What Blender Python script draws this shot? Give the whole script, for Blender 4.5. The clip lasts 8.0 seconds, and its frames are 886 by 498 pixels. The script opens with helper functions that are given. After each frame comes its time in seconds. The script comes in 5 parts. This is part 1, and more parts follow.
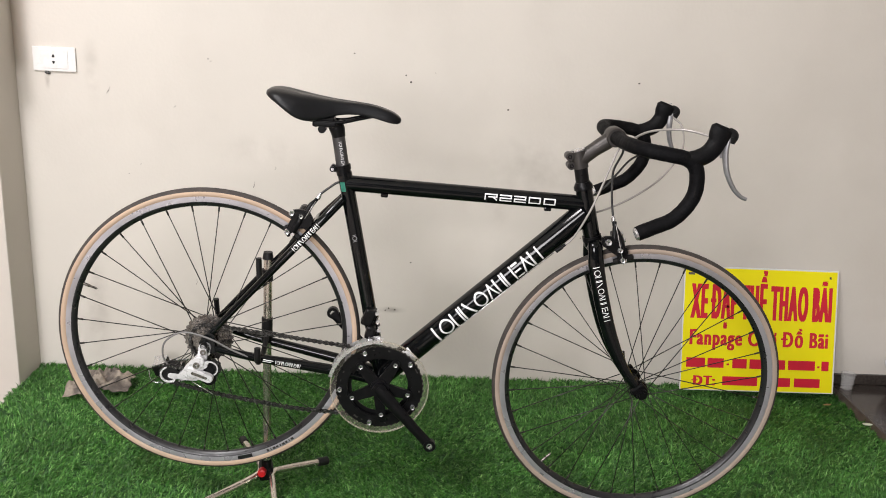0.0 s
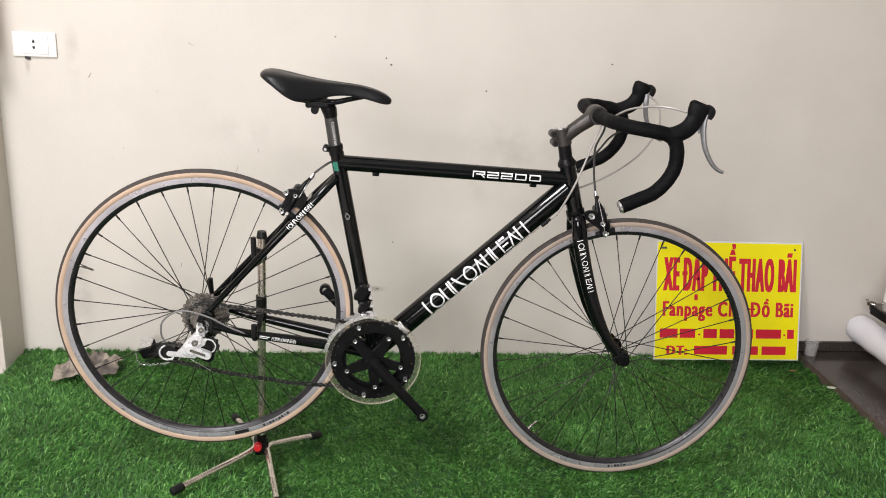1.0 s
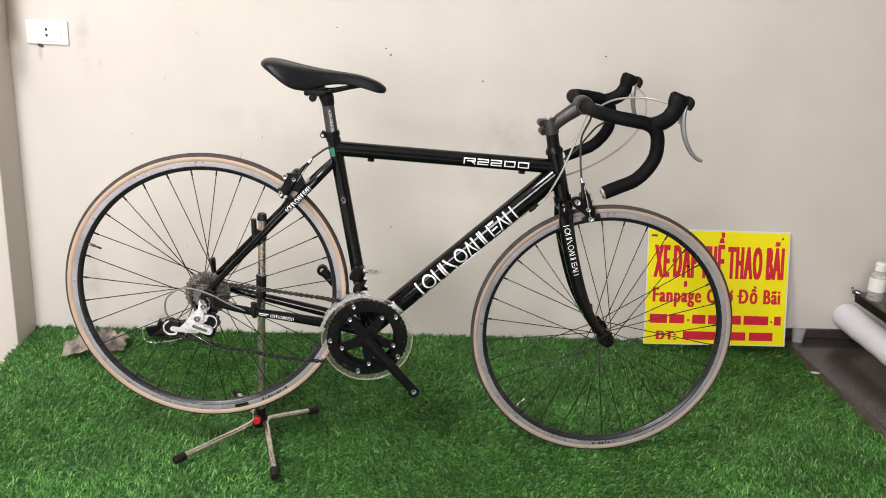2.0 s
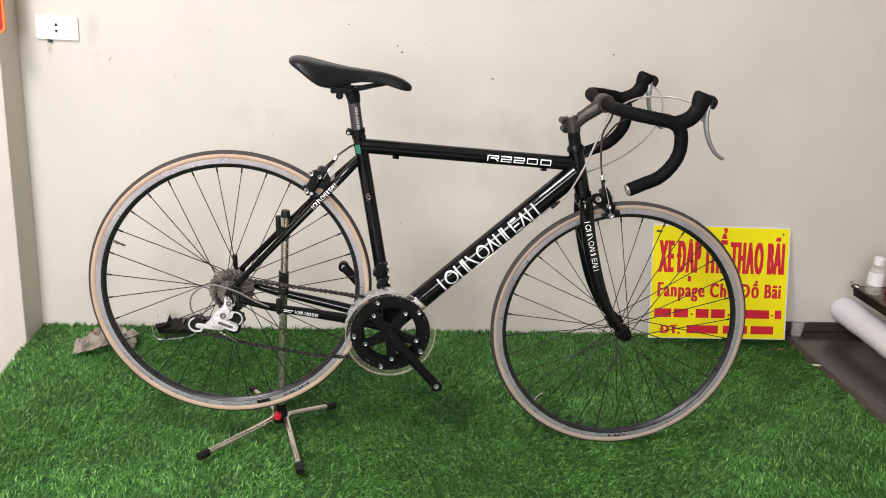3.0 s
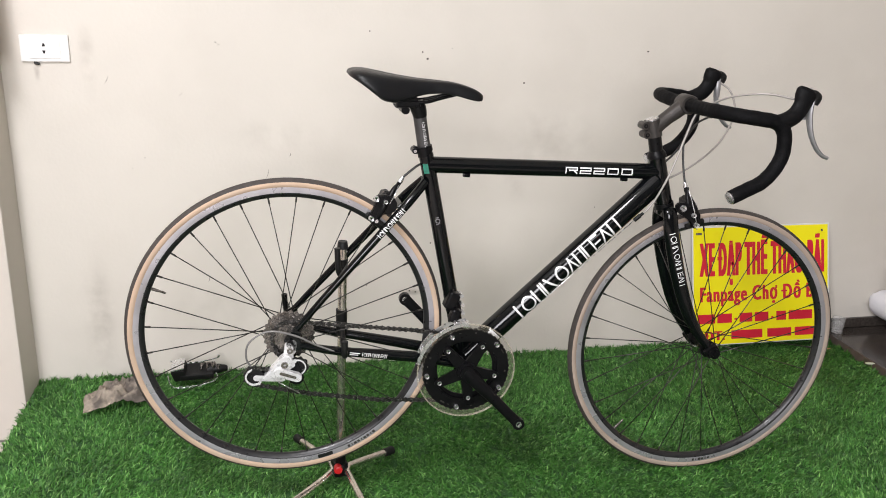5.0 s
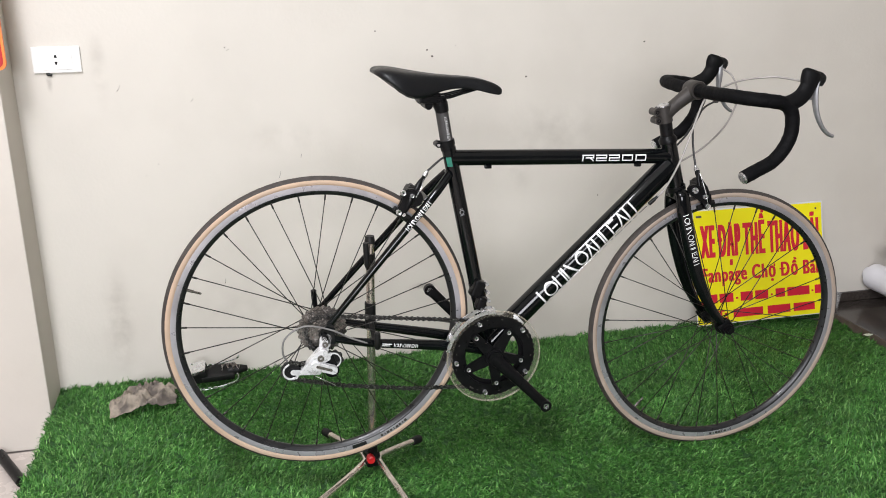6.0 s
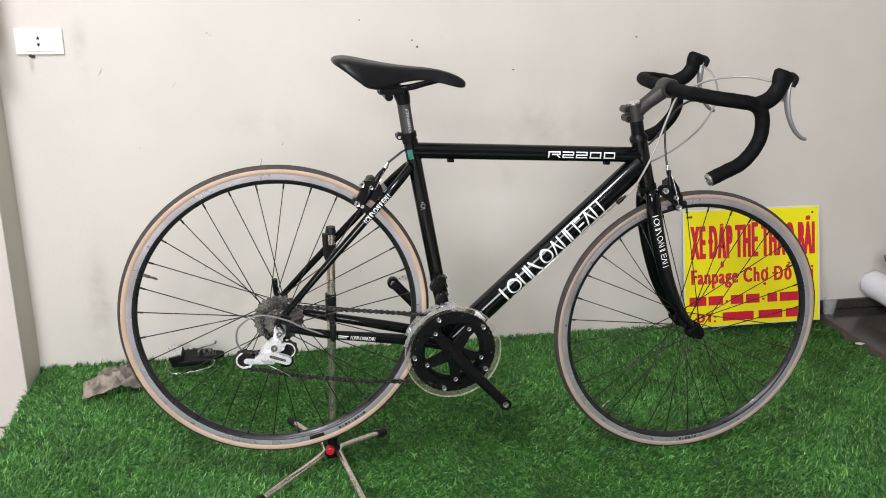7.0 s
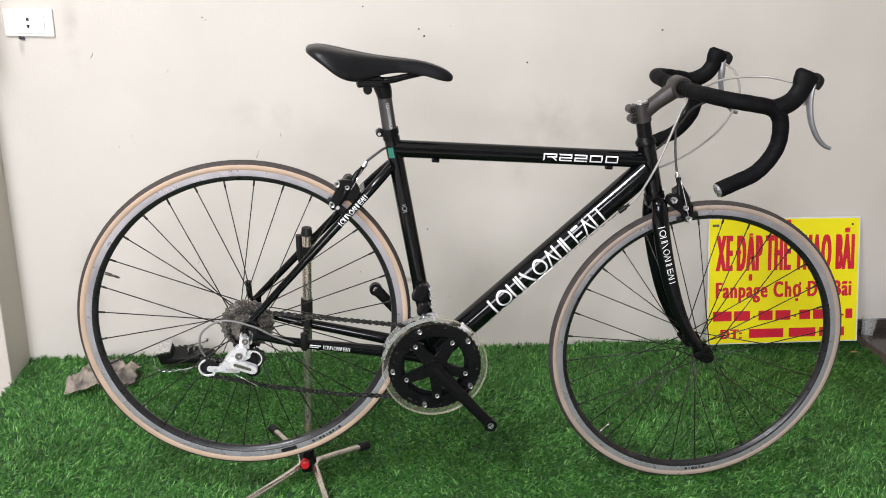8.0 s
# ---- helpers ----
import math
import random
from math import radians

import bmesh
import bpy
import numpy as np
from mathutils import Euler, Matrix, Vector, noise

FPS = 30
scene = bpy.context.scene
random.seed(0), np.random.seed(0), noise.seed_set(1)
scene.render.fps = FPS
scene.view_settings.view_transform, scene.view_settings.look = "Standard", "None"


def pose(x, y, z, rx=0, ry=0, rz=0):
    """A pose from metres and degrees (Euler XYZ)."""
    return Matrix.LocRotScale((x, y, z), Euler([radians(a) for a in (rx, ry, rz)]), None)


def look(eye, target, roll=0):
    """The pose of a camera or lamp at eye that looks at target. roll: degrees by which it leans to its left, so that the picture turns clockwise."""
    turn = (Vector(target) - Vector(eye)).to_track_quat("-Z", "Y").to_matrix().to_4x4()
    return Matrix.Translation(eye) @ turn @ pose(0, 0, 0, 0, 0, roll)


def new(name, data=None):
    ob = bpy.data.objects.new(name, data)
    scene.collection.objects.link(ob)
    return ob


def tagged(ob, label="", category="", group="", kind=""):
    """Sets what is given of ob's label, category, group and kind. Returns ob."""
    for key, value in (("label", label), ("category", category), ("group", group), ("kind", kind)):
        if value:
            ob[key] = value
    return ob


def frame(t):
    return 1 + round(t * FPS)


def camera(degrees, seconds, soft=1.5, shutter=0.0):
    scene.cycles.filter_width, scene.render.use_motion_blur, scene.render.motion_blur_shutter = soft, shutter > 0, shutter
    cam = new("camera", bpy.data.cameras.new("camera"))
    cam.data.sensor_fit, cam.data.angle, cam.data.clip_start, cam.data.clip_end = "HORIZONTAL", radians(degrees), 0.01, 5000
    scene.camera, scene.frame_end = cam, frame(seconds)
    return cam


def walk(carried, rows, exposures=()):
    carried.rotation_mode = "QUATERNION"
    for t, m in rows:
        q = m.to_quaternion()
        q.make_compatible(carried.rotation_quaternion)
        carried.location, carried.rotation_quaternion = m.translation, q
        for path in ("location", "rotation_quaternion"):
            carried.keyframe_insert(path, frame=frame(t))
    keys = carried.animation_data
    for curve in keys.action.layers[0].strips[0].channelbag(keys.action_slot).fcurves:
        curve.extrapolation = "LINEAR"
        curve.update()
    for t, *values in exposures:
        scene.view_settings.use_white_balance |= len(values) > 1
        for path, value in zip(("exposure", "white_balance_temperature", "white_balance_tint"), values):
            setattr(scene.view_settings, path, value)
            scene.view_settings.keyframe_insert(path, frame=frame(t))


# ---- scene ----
cam = camera(54.3, 8.0, soft=0.95)
PATH = [
    (0, (0.025, -2.561, 1.168), (0.109, -0.64, 0.619), 2.9),
    (0.5, (-0.046, -2.59, 1.16), (0.115, -0.68, 0.59), 2.6),
    (1, (-0.048, -2.627, 1.162), (0.132, -0.72, 0.586), 2.7),
    (1.5, (0.001, -2.692, 1.169), (0.155, -0.786, 0.581), 3.1),
    (3, (-0.138, -2.731, 1.176), (0.086, -0.838, 0.571), 3.6),
    (3.5, (-0.24, -2.704, 1.172), (0.041, -0.817, 0.572), 3.7),
    (4, (-0.299, -2.664, 1.167), (0.002, -0.782, 0.562), 3.1),
    (4.5, (-0.353, -2.55, 1.166), (-0.015, -0.671, 0.572), 1.9),
    (5, (-0.43, -2.479, 1.15), (-0.046, -0.607, 0.559), 1.5),
    (5.2, (-0.489, -2.492, 1.141), (-0.083, -0.627, 0.545), 1.0),
    (6.3, (-0.552, -2.513, 1.15), (-0.109, -0.655, 0.559), -0.6),
    (6.5, (-0.506, -2.512, 1.148), (-0.083, -0.651, 0.55), -0.0),
    (7, (-0.389, -2.525, 1.15), (-0.025, -0.657, 0.536), 0.7),
    (7.5, (-0.301, -2.503, 1.148), (0.003, -0.631, 0.514), 1.0),
    (8, (-0.219, -2.402, 1.141), (0.02, -0.522, 0.503), 1.5),
]
walk(cam, [(t, look(eye, target, roll)) for t, eye, target, roll in PATH],
     [(0.0, -0.14, 6540, 10), (1.0, -0.05, 6500, 10), (3.5, 0.0, 6500, 10), (4.5, -0.03, 6480, 10), (6.5, -0.09, 6200, 8), (8.0, -0.01, 6200, 9)])

# ---- light ----
world = bpy.data.worlds.new("world")
scene.world = world
world.use_nodes = True
world.node_tree.nodes["Background"].inputs[0].default_value = (1.0, 0.93, 0.84, 1)
world.node_tree.nodes["Background"].inputs[1].default_value = 0.05
scene.view_settings.exposure = 0.0


def area_lamp(name, eye, target, w, h, power, colour):
    data = bpy.data.lights.new(name, "AREA")
    data.shape, data.size, data.size_y = "RECTANGLE", w, h
    data.energy, data.color = power, colour
    ob = new(name, data)
    ob.matrix_world = look(eye, target)
    return ob


area_lamp("ceiling_lamp", (-1.30, -2.72, 2.80), (-0.35, -0.6, 0.4), 0.42, 0.3, 30, (0.99, 0.965, 0.985))
# Unseen fill added overhead to brighten the left front of the turf.
area_lamp("turf_fill_light", (-1.35, -2.2, 2.86), (-1.35, -2.19, 0.0), 0.6, 0.6, 70, (0.99, 0.965, 0.985))
# Unseen broad fill added behind the camera to even out the wall.
area_lamp("front_fill_light", (-1.0, -4.6, 1.6), (0.5, 0.0, 0.8), 1.3, 1.2, 112, (0.99, 0.965, 0.985))


# ---- materials ----
def mat(name, colour, rough=0.5, metal=0.0, vary=0.12, scale=18.0, bump=0.0, fine=220.0, coat=0.0, spec=0.5, tint=None, amount=0.0, tscale=5.0, rvary=0.08, patch=(0.52, 0.75)):
    """A principled surface with colour that varies at two scales, stains of another tint, uneven gloss and fine relief."""
    m = bpy.data.materials.new(name)
    m.use_nodes = True
    nt = m.node_tree
    b = nt.nodes["Principled BSDF"]
    tc = nt.nodes.new("ShaderNodeTexCoord")

    def noise_at(s, detail=4.0):
        n = nt.nodes.new("ShaderNodeTexNoise")
        n.inputs["Scale"].default_value, n.inputs["Detail"].default_value = s, detail
        nt.links.new(tc.outputs["Object"], n.inputs["Vector"])
        return n.outputs["Fac"]

    def ramp(fac, lo, hi, a, z):
        r = nt.nodes.new("ShaderNodeMapRange")
        r.inputs[1].default_value, r.inputs[2].default_value, r.inputs[3].default_value, r.inputs[4].default_value = lo, hi, a, z
        nt.links.new(fac, r.inputs[0])
        return r.outputs[0]

    def mixed(fac, a, z):
        x = nt.nodes.new("ShaderNodeMix")
        x.data_type = "RGBA"
        for sock, v in ((x.inputs[0], fac), (x.inputs[6], a), (x.inputs[7], z)):
            if hasattr(v, "is_linked"):
                nt.links.new(v, sock)
            elif isinstance(v, tuple):
                sock.default_value = (*v, 1)
            else:
                sock.default_value = v
        return x.outputs[2]

    dark = tuple(c * (1 - vary) for c in colour)
    light = tuple(min(1, c * (1 + vary)) for c in colour)
    col = mixed(ramp(noise_at(scale), 0.3, 0.7, 0, 1), dark, light)
    if amount:
        col = mixed(ramp(noise_at(tscale, 8.0), patch[0], patch[1], 0, amount), col, tint)
    nt.links.new(col, b.inputs["Base Color"])
    nt.links.new(ramp(noise_at(scale * 2.3), 0.3, 0.7, max(0.02, rough - rvary), min(1, rough + rvary)), b.inputs["Roughness"])
    b.inputs["Metallic"].default_value = metal
    b.inputs["Specular IOR Level"].default_value = spec
    b.inputs["Coat Weight"].default_value = coat
    b.inputs["Coat Roughness"].default_value = 0.08
    if bump:
        bn = nt.nodes.new("ShaderNodeBump")
        bn.inputs["Strength"].default_value, bn.inputs["Distance"].default_value = bump, 0.002
        nt.links.new(noise_at(fine), bn.inputs["Height"])
        nt.links.new(bn.outputs[0], b.inputs["Normal"])
    return m


def glass(name, colour, rough=0.05, alpha=0.25):
    """Thin clear plastic: mostly see-through with a glossy skin."""
    m = bpy.data.materials.new(name)
    m.use_nodes = True
    b = m.node_tree.nodes["Principled BSDF"]
    b.inputs["Base Color"].default_value = (*colour, 1)
    b.inputs["Roughness"].default_value = rough
    b.inputs["Alpha"].default_value = alpha
    n = m.node_tree.nodes.new("ShaderNodeTexNoise")
    n.inputs["Scale"].default_value = 60
    r = m.node_tree.nodes.new("ShaderNodeMapRange")
    r.inputs[3].default_value, r.inputs[4].default_value = rough, rough + 0.15
    m.node_tree.links.new(n.outputs["Fac"], r.inputs[0])
    m.node_tree.links.new(r.outputs[0], b.inputs["Roughness"])
    return m


PLASTER = mat("cream_plaster", (0.652, 0.614, 0.555), 0.75, vary=0.035, scale=2.2, bump=0.25, fine=90, tint=(0.50, 0.455, 0.40), amount=0.3, tscale=3.0, patch=(0.5, 0.8))


def darken_wall(m, tone, marks):
    """Smudges and darker patches of their own shape on a wall: (x, z, half width, half height, strength)."""
    nt = m.node_tree
    b = nt.nodes["Principled BSDF"]
    tc = nt.nodes.new("ShaderNodeTexCoord")
    n = nt.nodes.new("ShaderNodeTexNoise")
    n.inputs["Scale"].default_value, n.inputs["Detail"].default_value = 16, 6
    nt.links.new(tc.outputs["Object"], n.inputs["Vector"])
    grain = nt.nodes.new("ShaderNodeMapRange")
    grain.inputs[1].default_value, grain.inputs[2].default_value = 0.36, 0.66
    nt.links.new(n.outputs["Fac"], grain.inputs[0])
    total = None
    for x, z, w, h, strength in marks:
        off = nt.nodes.new("ShaderNodeVectorMath")
        off.operation = "SUBTRACT"
        off.inputs[1].default_value = (x, 0, z)
        nt.links.new(tc.outputs["Object"], off.inputs[0])
        fit = nt.nodes.new("ShaderNodeVectorMath")
        fit.operation = "MULTIPLY"
        fit.inputs[1].default_value = (1 / w, 0, 1 / h)
        nt.links.new(off.outputs[0], fit.inputs[0])
        far = nt.nodes.new("ShaderNodeVectorMath")
        far.operation = "LENGTH"
        nt.links.new(fit.outputs[0], far.inputs[0])
        fade = nt.nodes.new("ShaderNodeMapRange")
        fade.interpolation_type = "SMOOTHSTEP"
        fade.inputs[1].default_value, fade.inputs[2].default_value, fade.inputs[3].default_value, fade.inputs[4].default_value = 0.1, 1.0, strength, 0.0
        nt.links.new(far.outputs["Value"], fade.inputs[0])
        if total is None:
            total = fade.outputs[0]
        else:
            top = nt.nodes.new("ShaderNodeMath")
            top.operation = "MAXIMUM"
            nt.links.new(total, top.inputs[0])
            nt.links.new(fade.outputs[0], top.inputs[1])
            total = top.outputs[0]
    fac = nt.nodes.new("ShaderNodeMath")
    fac.operation = "MULTIPLY"
    nt.links.new(total, fac.inputs[0])
    nt.links.new(grain.outputs[0], fac.inputs[1])
    mix = nt.nodes.new("ShaderNodeMix")
    mix.data_type = "RGBA"
    nt.links.new(fac.outputs[0], mix.inputs[0])
    nt.links.new(b.inputs["Base Color"].links[0].from_socket, mix.inputs[6])
    mix.inputs[7].default_value = (*tone, 1)
    nt.links.new(mix.outputs[2], b.inputs["Base Color"])


# Socket drip and wall-foot scuffs, plus wide darker patches higher up.
darken_wall(PLASTER, (0.22, 0.19, 0.165), ((-1.028, 0.905, 0.010, 0.055, 0.7), (-0.90, 0.93, 0.03, 0.14, 0.22), (-0.93, 0.20, 0.06, 0.22, 0.32), (-0.02, 0.231, 0.06, 0.014, 0.7), (0.40, 0.70, 0.22, 0.14, 0.2), (0.30, 0.60, 0.05, 0.12, 0.2), (-0.42, 0.72, 0.18, 0.06, 0.16), (-0.55, 0.22, 0.25, 0.12, 0.12)))
PIER = mat("pier_plaster", (0.60, 0.555, 0.50), 0.75, vary=0.03, scale=3, bump=0.2, fine=90, tint=(0.52, 0.47, 0.41), amount=0.3, tscale=4)
CEILING = mat("ceiling_paint", (0.78, 0.77, 0.74), 0.85, vary=0.03, scale=3)
FRONT_GREY = mat("front_wall_grey", (0.20, 0.20, 0.205), 0.5, vary=0.1)
FLOOR_TILE = mat("floor_tile", (0.56, 0.50, 0.46), 0.25, vary=0.06, scale=9, tint=(0.42, 0.37, 0.33), amount=0.3)
GROUT = mat("tile_grout", (0.3, 0.27, 0.25), 0.9)
CONCRETE = mat("platform_concrete", (0.36, 0.34, 0.31), 0.85, vary=0.15, scale=14, bump=0.4)
GRANITE = mat("dark_stone", (0.05, 0.042, 0.037), 0.16, vary=0.3, scale=130, tint=(0.085, 0.04, 0.03), amount=0.5, tscale=4, spec=0.4)
STONE_EDGE = mat("stone_edge", (0.10, 0.075, 0.065), 0.55, vary=0.25, scale=40, bump=0.3)
TURF_BACK = mat("turf_backing", (0.014, 0.06, 0.011), 0.9, vary=0.3, scale=60, bump=0.5)
PAINT = mat("black_gloss_paint", (0.0025, 0.003, 0.0034), 0.08, vary=0.3, scale=9, coat=0.0, spec=0.30, tint=(0.008, 0.013, 0.012), amount=0.3, rvary=0.03)
SATIN = mat("satin_black_metal", (0.0045, 0.0045, 0.005), 0.34, spec=0.16, vary=0.3, scale=40, bump=0.1)
PLASTIC = mat("black_plastic", (0.008, 0.008, 0.008), 0.5, spec=0.25, vary=0.25, scale=30, bump=0.15, fine=500)
RUBBER = mat("hood_rubber", (0.004, 0.004, 0.0045), 0.55, spec=0.12, vary=0.2, scale=35, bump=0.25, fine=600)
TAPE = mat("bar_tape", (0.004, 0.004, 0.0046), 0.62, spec=0.08, vary=0.25, scale=55, bump=0.35, fine=420)
LEATHER = mat("saddle_leatherette", (0.004, 0.0045, 0.0055), 0.38, spec=0.3, vary=0.2, scale=25, bump=0.2, fine=700)
STEM_GREY = mat("anodised_grey", (0.05, 0.045, 0.042), 0.42, metal=0.45, vary=0.15, scale=30, bump=0.1)
POST_GREY = mat("post_dark_grey", (0.05, 0.048, 0.048), 0.45, metal=0.4, vary=0.15, scale=30)
ALLOY = mat("bright_alloy", (0.72, 0.72, 0.73), 0.28, metal=0.9, vary=0.12, scale=50, tint=(0.35, 0.33, 0.31), amount=0.4, tscale=30)
LEVER_ALLOY = mat("lever_grey_alloy", (0.27, 0.27, 0.28), 0.42, metal=0.55, vary=0.12, scale=50)
RIM_ALLOY = mat("brake_track_alloy", (0.43, 0.42, 0.45), 0.32, metal=0.6, vary=0.12, scale=14, tint=(0.22, 0.21, 0.21), amount=0.5, tscale=9)
RIM_BLACK = mat("rim_black", (0.012, 0.012, 0.013), 0.32, vary=0.2, scale=30)
TREAD = mat("tyre_tread", (0.042, 0.035, 0.031), 0.75, vary=0.2, scale=60, bump=0.4, fine=500)
GUM = mat("tyre_tan_sidewall", (0.46, 0.335, 0.24), 0.7, vary=0.12, scale=10, bump=0.2, fine=300, tint=(0.46, 0.38, 0.31), amount=0.6, tscale=6)
# Front sidewall: greyer and darker tan than the rear one.
GUM_DULL = mat("tyre_dull_sidewall", (0.36, 0.285, 0.23), 0.75, vary=0.15, scale=10, bump=0.2, fine=300, tint=(0.26, 0.22, 0.19), amount=0.6, tscale=5)
SPOKE = mat("spoke_black_steel", (0.025, 0.023, 0.02), 0.35, metal=0.4, vary=0.2, scale=30)
STEEL = mat("sprocket_steel", (0.19, 0.175, 0.16), 0.26, metal=0.75, vary=0.25, scale=60, tint=(0.07, 0.05, 0.035), amount=0.6, tscale=40)
CHAIN = mat("oily_chain", (0.045, 0.044, 0.043), 0.3, metal=0.75, vary=0.4, scale=80, tint=(0.30, 0.29, 0.28), amount=0.7, tscale=190, patch=(0.55, 0.68))
SILVER_PAINT = mat("silver_mech_paint", (0.70, 0.70, 0.71), 0.3, metal=0.35, vary=0.08, scale=40, tint=(0.35, 0.33, 0.30), amount=0.5, tscale=35)
CABLE_GREY = mat("cable_grey", (0.33, 0.31, 0.29), 0.4, metal=0.2, vary=0.1)
HOUSING = mat("gear_housing_grey", (0.17, 0.165, 0.16), 0.45, vary=0.1)
CABLE_BLACK = mat("cable_black", (0.015, 0.015, 0.015), 0.45)
WHITE_INK = mat("white_lettering", (0.82, 0.82, 0.82), 0.45, vary=0.03)
GREEN_TAG = mat("green_sticker", (0.02, 0.16, 0.11), 0.35, vary=0.3, scale=120)
CHROME = mat("worn_chrome_tube", (0.66, 0.61, 0.54), 0.22, metal=0.93, vary=0.15, scale=40, tint=(0.30, 0.25, 0.20), amount=0.4, tscale=18)
RED_KNOB = mat("red_plastic", (0.62, 0.015, 0.02), 0.35, vary=0.1)
YELLOW = mat("sign_yellow", (0.90, 0.80, 0.0), 0.42, vary=0.03, scale=6)
SIGN_RED = mat("sign_red_ink", (0.60, 0.010, 0.034), 0.45, vary=0.05)
SIGN_WHITE = mat("sign_board_white", (0.72, 0.72, 0.70), 0.5, vary=0.05)
WHITE_PLASTIC = mat("socket_white", (0.80, 0.79, 0.77), 0.3, vary=0.02, scale=20)
DARK_HOLE = mat("socket_slot", (0.01, 0.01, 0.01), 0.8)
RED_PANEL = mat("red_panel", (0.45, 0.008, 0.010), 0.4, vary=0.08)
ORANGE_TRIM = mat("orange_trim", (0.90, 0.22, 0.03), 0.4, vary=0.08)
CLOTH = mat("grey_rag", (0.31, 0.265, 0.215), 0.9, vary=0.3, scale=45, bump=0.6, fine=900, tint=(0.06, 0.05, 0.048), amount=0.75, tscale=15, patch=(0.45, 0.56))
FABRIC = mat("white_sheet_roll", (0.76, 0.75, 0.79), 0.65, vary=0.04, scale=10, bump=0.35, fine=60)
SHELF = mat("dark_shelf", (0.05, 0.043, 0.038), 0.28, vary=0.2, scale=25)
LABEL_WHITE = mat("paper_label", (0.8, 0.8, 0.79), 0.6, vary=0.03)
LEAF = mat("dry_leaf", (0.33, 0.19, 0.08), 0.7, vary=0.25, scale=80)
PAPER = mat("paper_scrap", (0.62, 0.64, 0.52), 0.8, vary=0.1, scale=60)
SPECK = mat("wall_speck", (0.10, 0.085, 0.075), 0.8, vary=0.3)
CLEAR = glass("clear_plastic", (0.78, 0.76, 0.70), 0.08, 0.28)
GUARD = glass("cloudy_guard_plastic", (0.22, 0.20, 0.16), 0.08, 0.13)
GUARD_EDGE = glass("guard_edge_plastic", (0.50, 0.46, 0.36), 0.12, 0.32)
CUP = glass("cloudy_cup_plastic", (0.7, 0.69, 0.68), 0.12, 0.2)


from mathutils import bvhtree


# ---- mesh helpers ----
def V(*a):
    return Vector(a)


def spline(pts, n=6):
    """Points on a smooth curve through pts."""
    p = [Vector(q) for q in pts]
    p = [2 * p[0] - p[1]] + p + [2 * p[-1] - p[-2]]
    out = []
    for i in range(1, len(p) - 2):
        a, b, c, d = p[i - 1 : i + 3]
        for k in range(n):
            t = k / n
            out.append(0.5 * (2 * b + (c - a) * t + (2 * a - 5 * b + 4 * c - d) * t * t + (3 * b - a - 3 * c + d) * t ** 3))
    return out + [p[-2]]


def lerp_list(vals, n):
    """vals stretched evenly to n values."""
    if not isinstance(vals, (list, tuple)):
        return [vals] * n
    x = np.linspace(0, len(vals) - 1, n)
    return list(np.interp(x, range(len(vals)), vals))


def tube(bm, pts, rad, seg=12, wide=1.0, ref=(0, 1, 0), caps=True, slot=0):
    """A round or oval tube along pts; wide: the width along ref over the other width."""
    pts = [Vector(p) for p in pts]
    rads, wides = lerp_list(rad, len(pts)), lerp_list(wide, len(pts))
    rings = []
    for i, p in enumerate(pts):
        d = (pts[min(i + 1, len(pts) - 1)] - pts[max(i - 1, 0)]).normalized()
        u = Vector(ref) - d * d.dot(Vector(ref))
        if u.length < 1e-3:
            u = d.orthogonal()
        u.normalize()
        if rings and seg and u.dot(last) < 0:
            u = -u
        last = u.copy()
        w = d.cross(u)
        rings.append([bm.verts.new(p + (u * math.cos(a) * wides[i] + w * math.sin(a)) * rads[i]) for a in (2 * math.pi * k / seg for k in range(seg))])
    for a, b in zip(rings, rings[1:]):
        for k in range(seg):
            f = bm.faces.new((a[k], a[(k + 1) % seg], b[(k + 1) % seg], b[k]))
            f.smooth, f.material_index = True, slot
    if caps:
        for ring in (rings[0][::-1], rings[-1]):
            f = bm.faces.new(ring)
            f.material_index = slot
    return bm


def lathe(bm, profile, seg=96, centre=(0, 0, 0), slots=None, closed=True, smooth=True):
    """A profile of (radius, y) turned round the y axis."""
    c = Vector(centre)
    rings = [[bm.verts.new(c + V(r * math.cos(a), y, r * math.sin(a))) for a in (2 * math.pi * k / seg for k in range(seg))] for r, y in profile]
    n = len(rings)
    for i in range(n if closed else n - 1):
        a, b = rings[i], rings[(i + 1) % n]
        for k in range(seg):
            f = bm.faces.new((a[k], b[k], b[(k + 1) % seg], a[(k + 1) % seg]))
            f.smooth = smooth
            f.material_index = slots[i] if slots else 0
    return bm


def box(bm, size, m=None, bevel=0.0, slot=0):
    """A box with softened edges at the pose m."""
    made = bmesh.ops.create_cube(bm, size=1.0, matrix=(m or Matrix()) @ Matrix.Diagonal((*size, 1)))
    faces = {f for v in made["verts"] for f in v.link_faces}
    for f in faces:
        f.material_index = slot
    if bevel:
        edges = list({e for v in made["verts"] for e in v.link_edges})
        bmesh.ops.bevel(bm, geom=edges, offset=bevel, segments=2, affect="EDGES", profile=0.6, clamp_overlap=True)
    return bm


def plate(bm, outline, y0, y1, holes=(), slot=0):
    """An outline of (x, z) points made solid from y0 to y1."""
    a = [bm.verts.new((x, y0, z)) for x, z in outline]
    b = [bm.verts.new((x, y1, z)) for x, z in outline]
    fs = [bm.faces.new(a), bm.faces.new(b[::-1])]
    for i in range(len(a)):
        j = (i + 1) % len(a)
        fs.append(bm.faces.new((a[j], a[i], b[i], b[j])))
    for f in fs:
        f.material_index = slot
    return bm


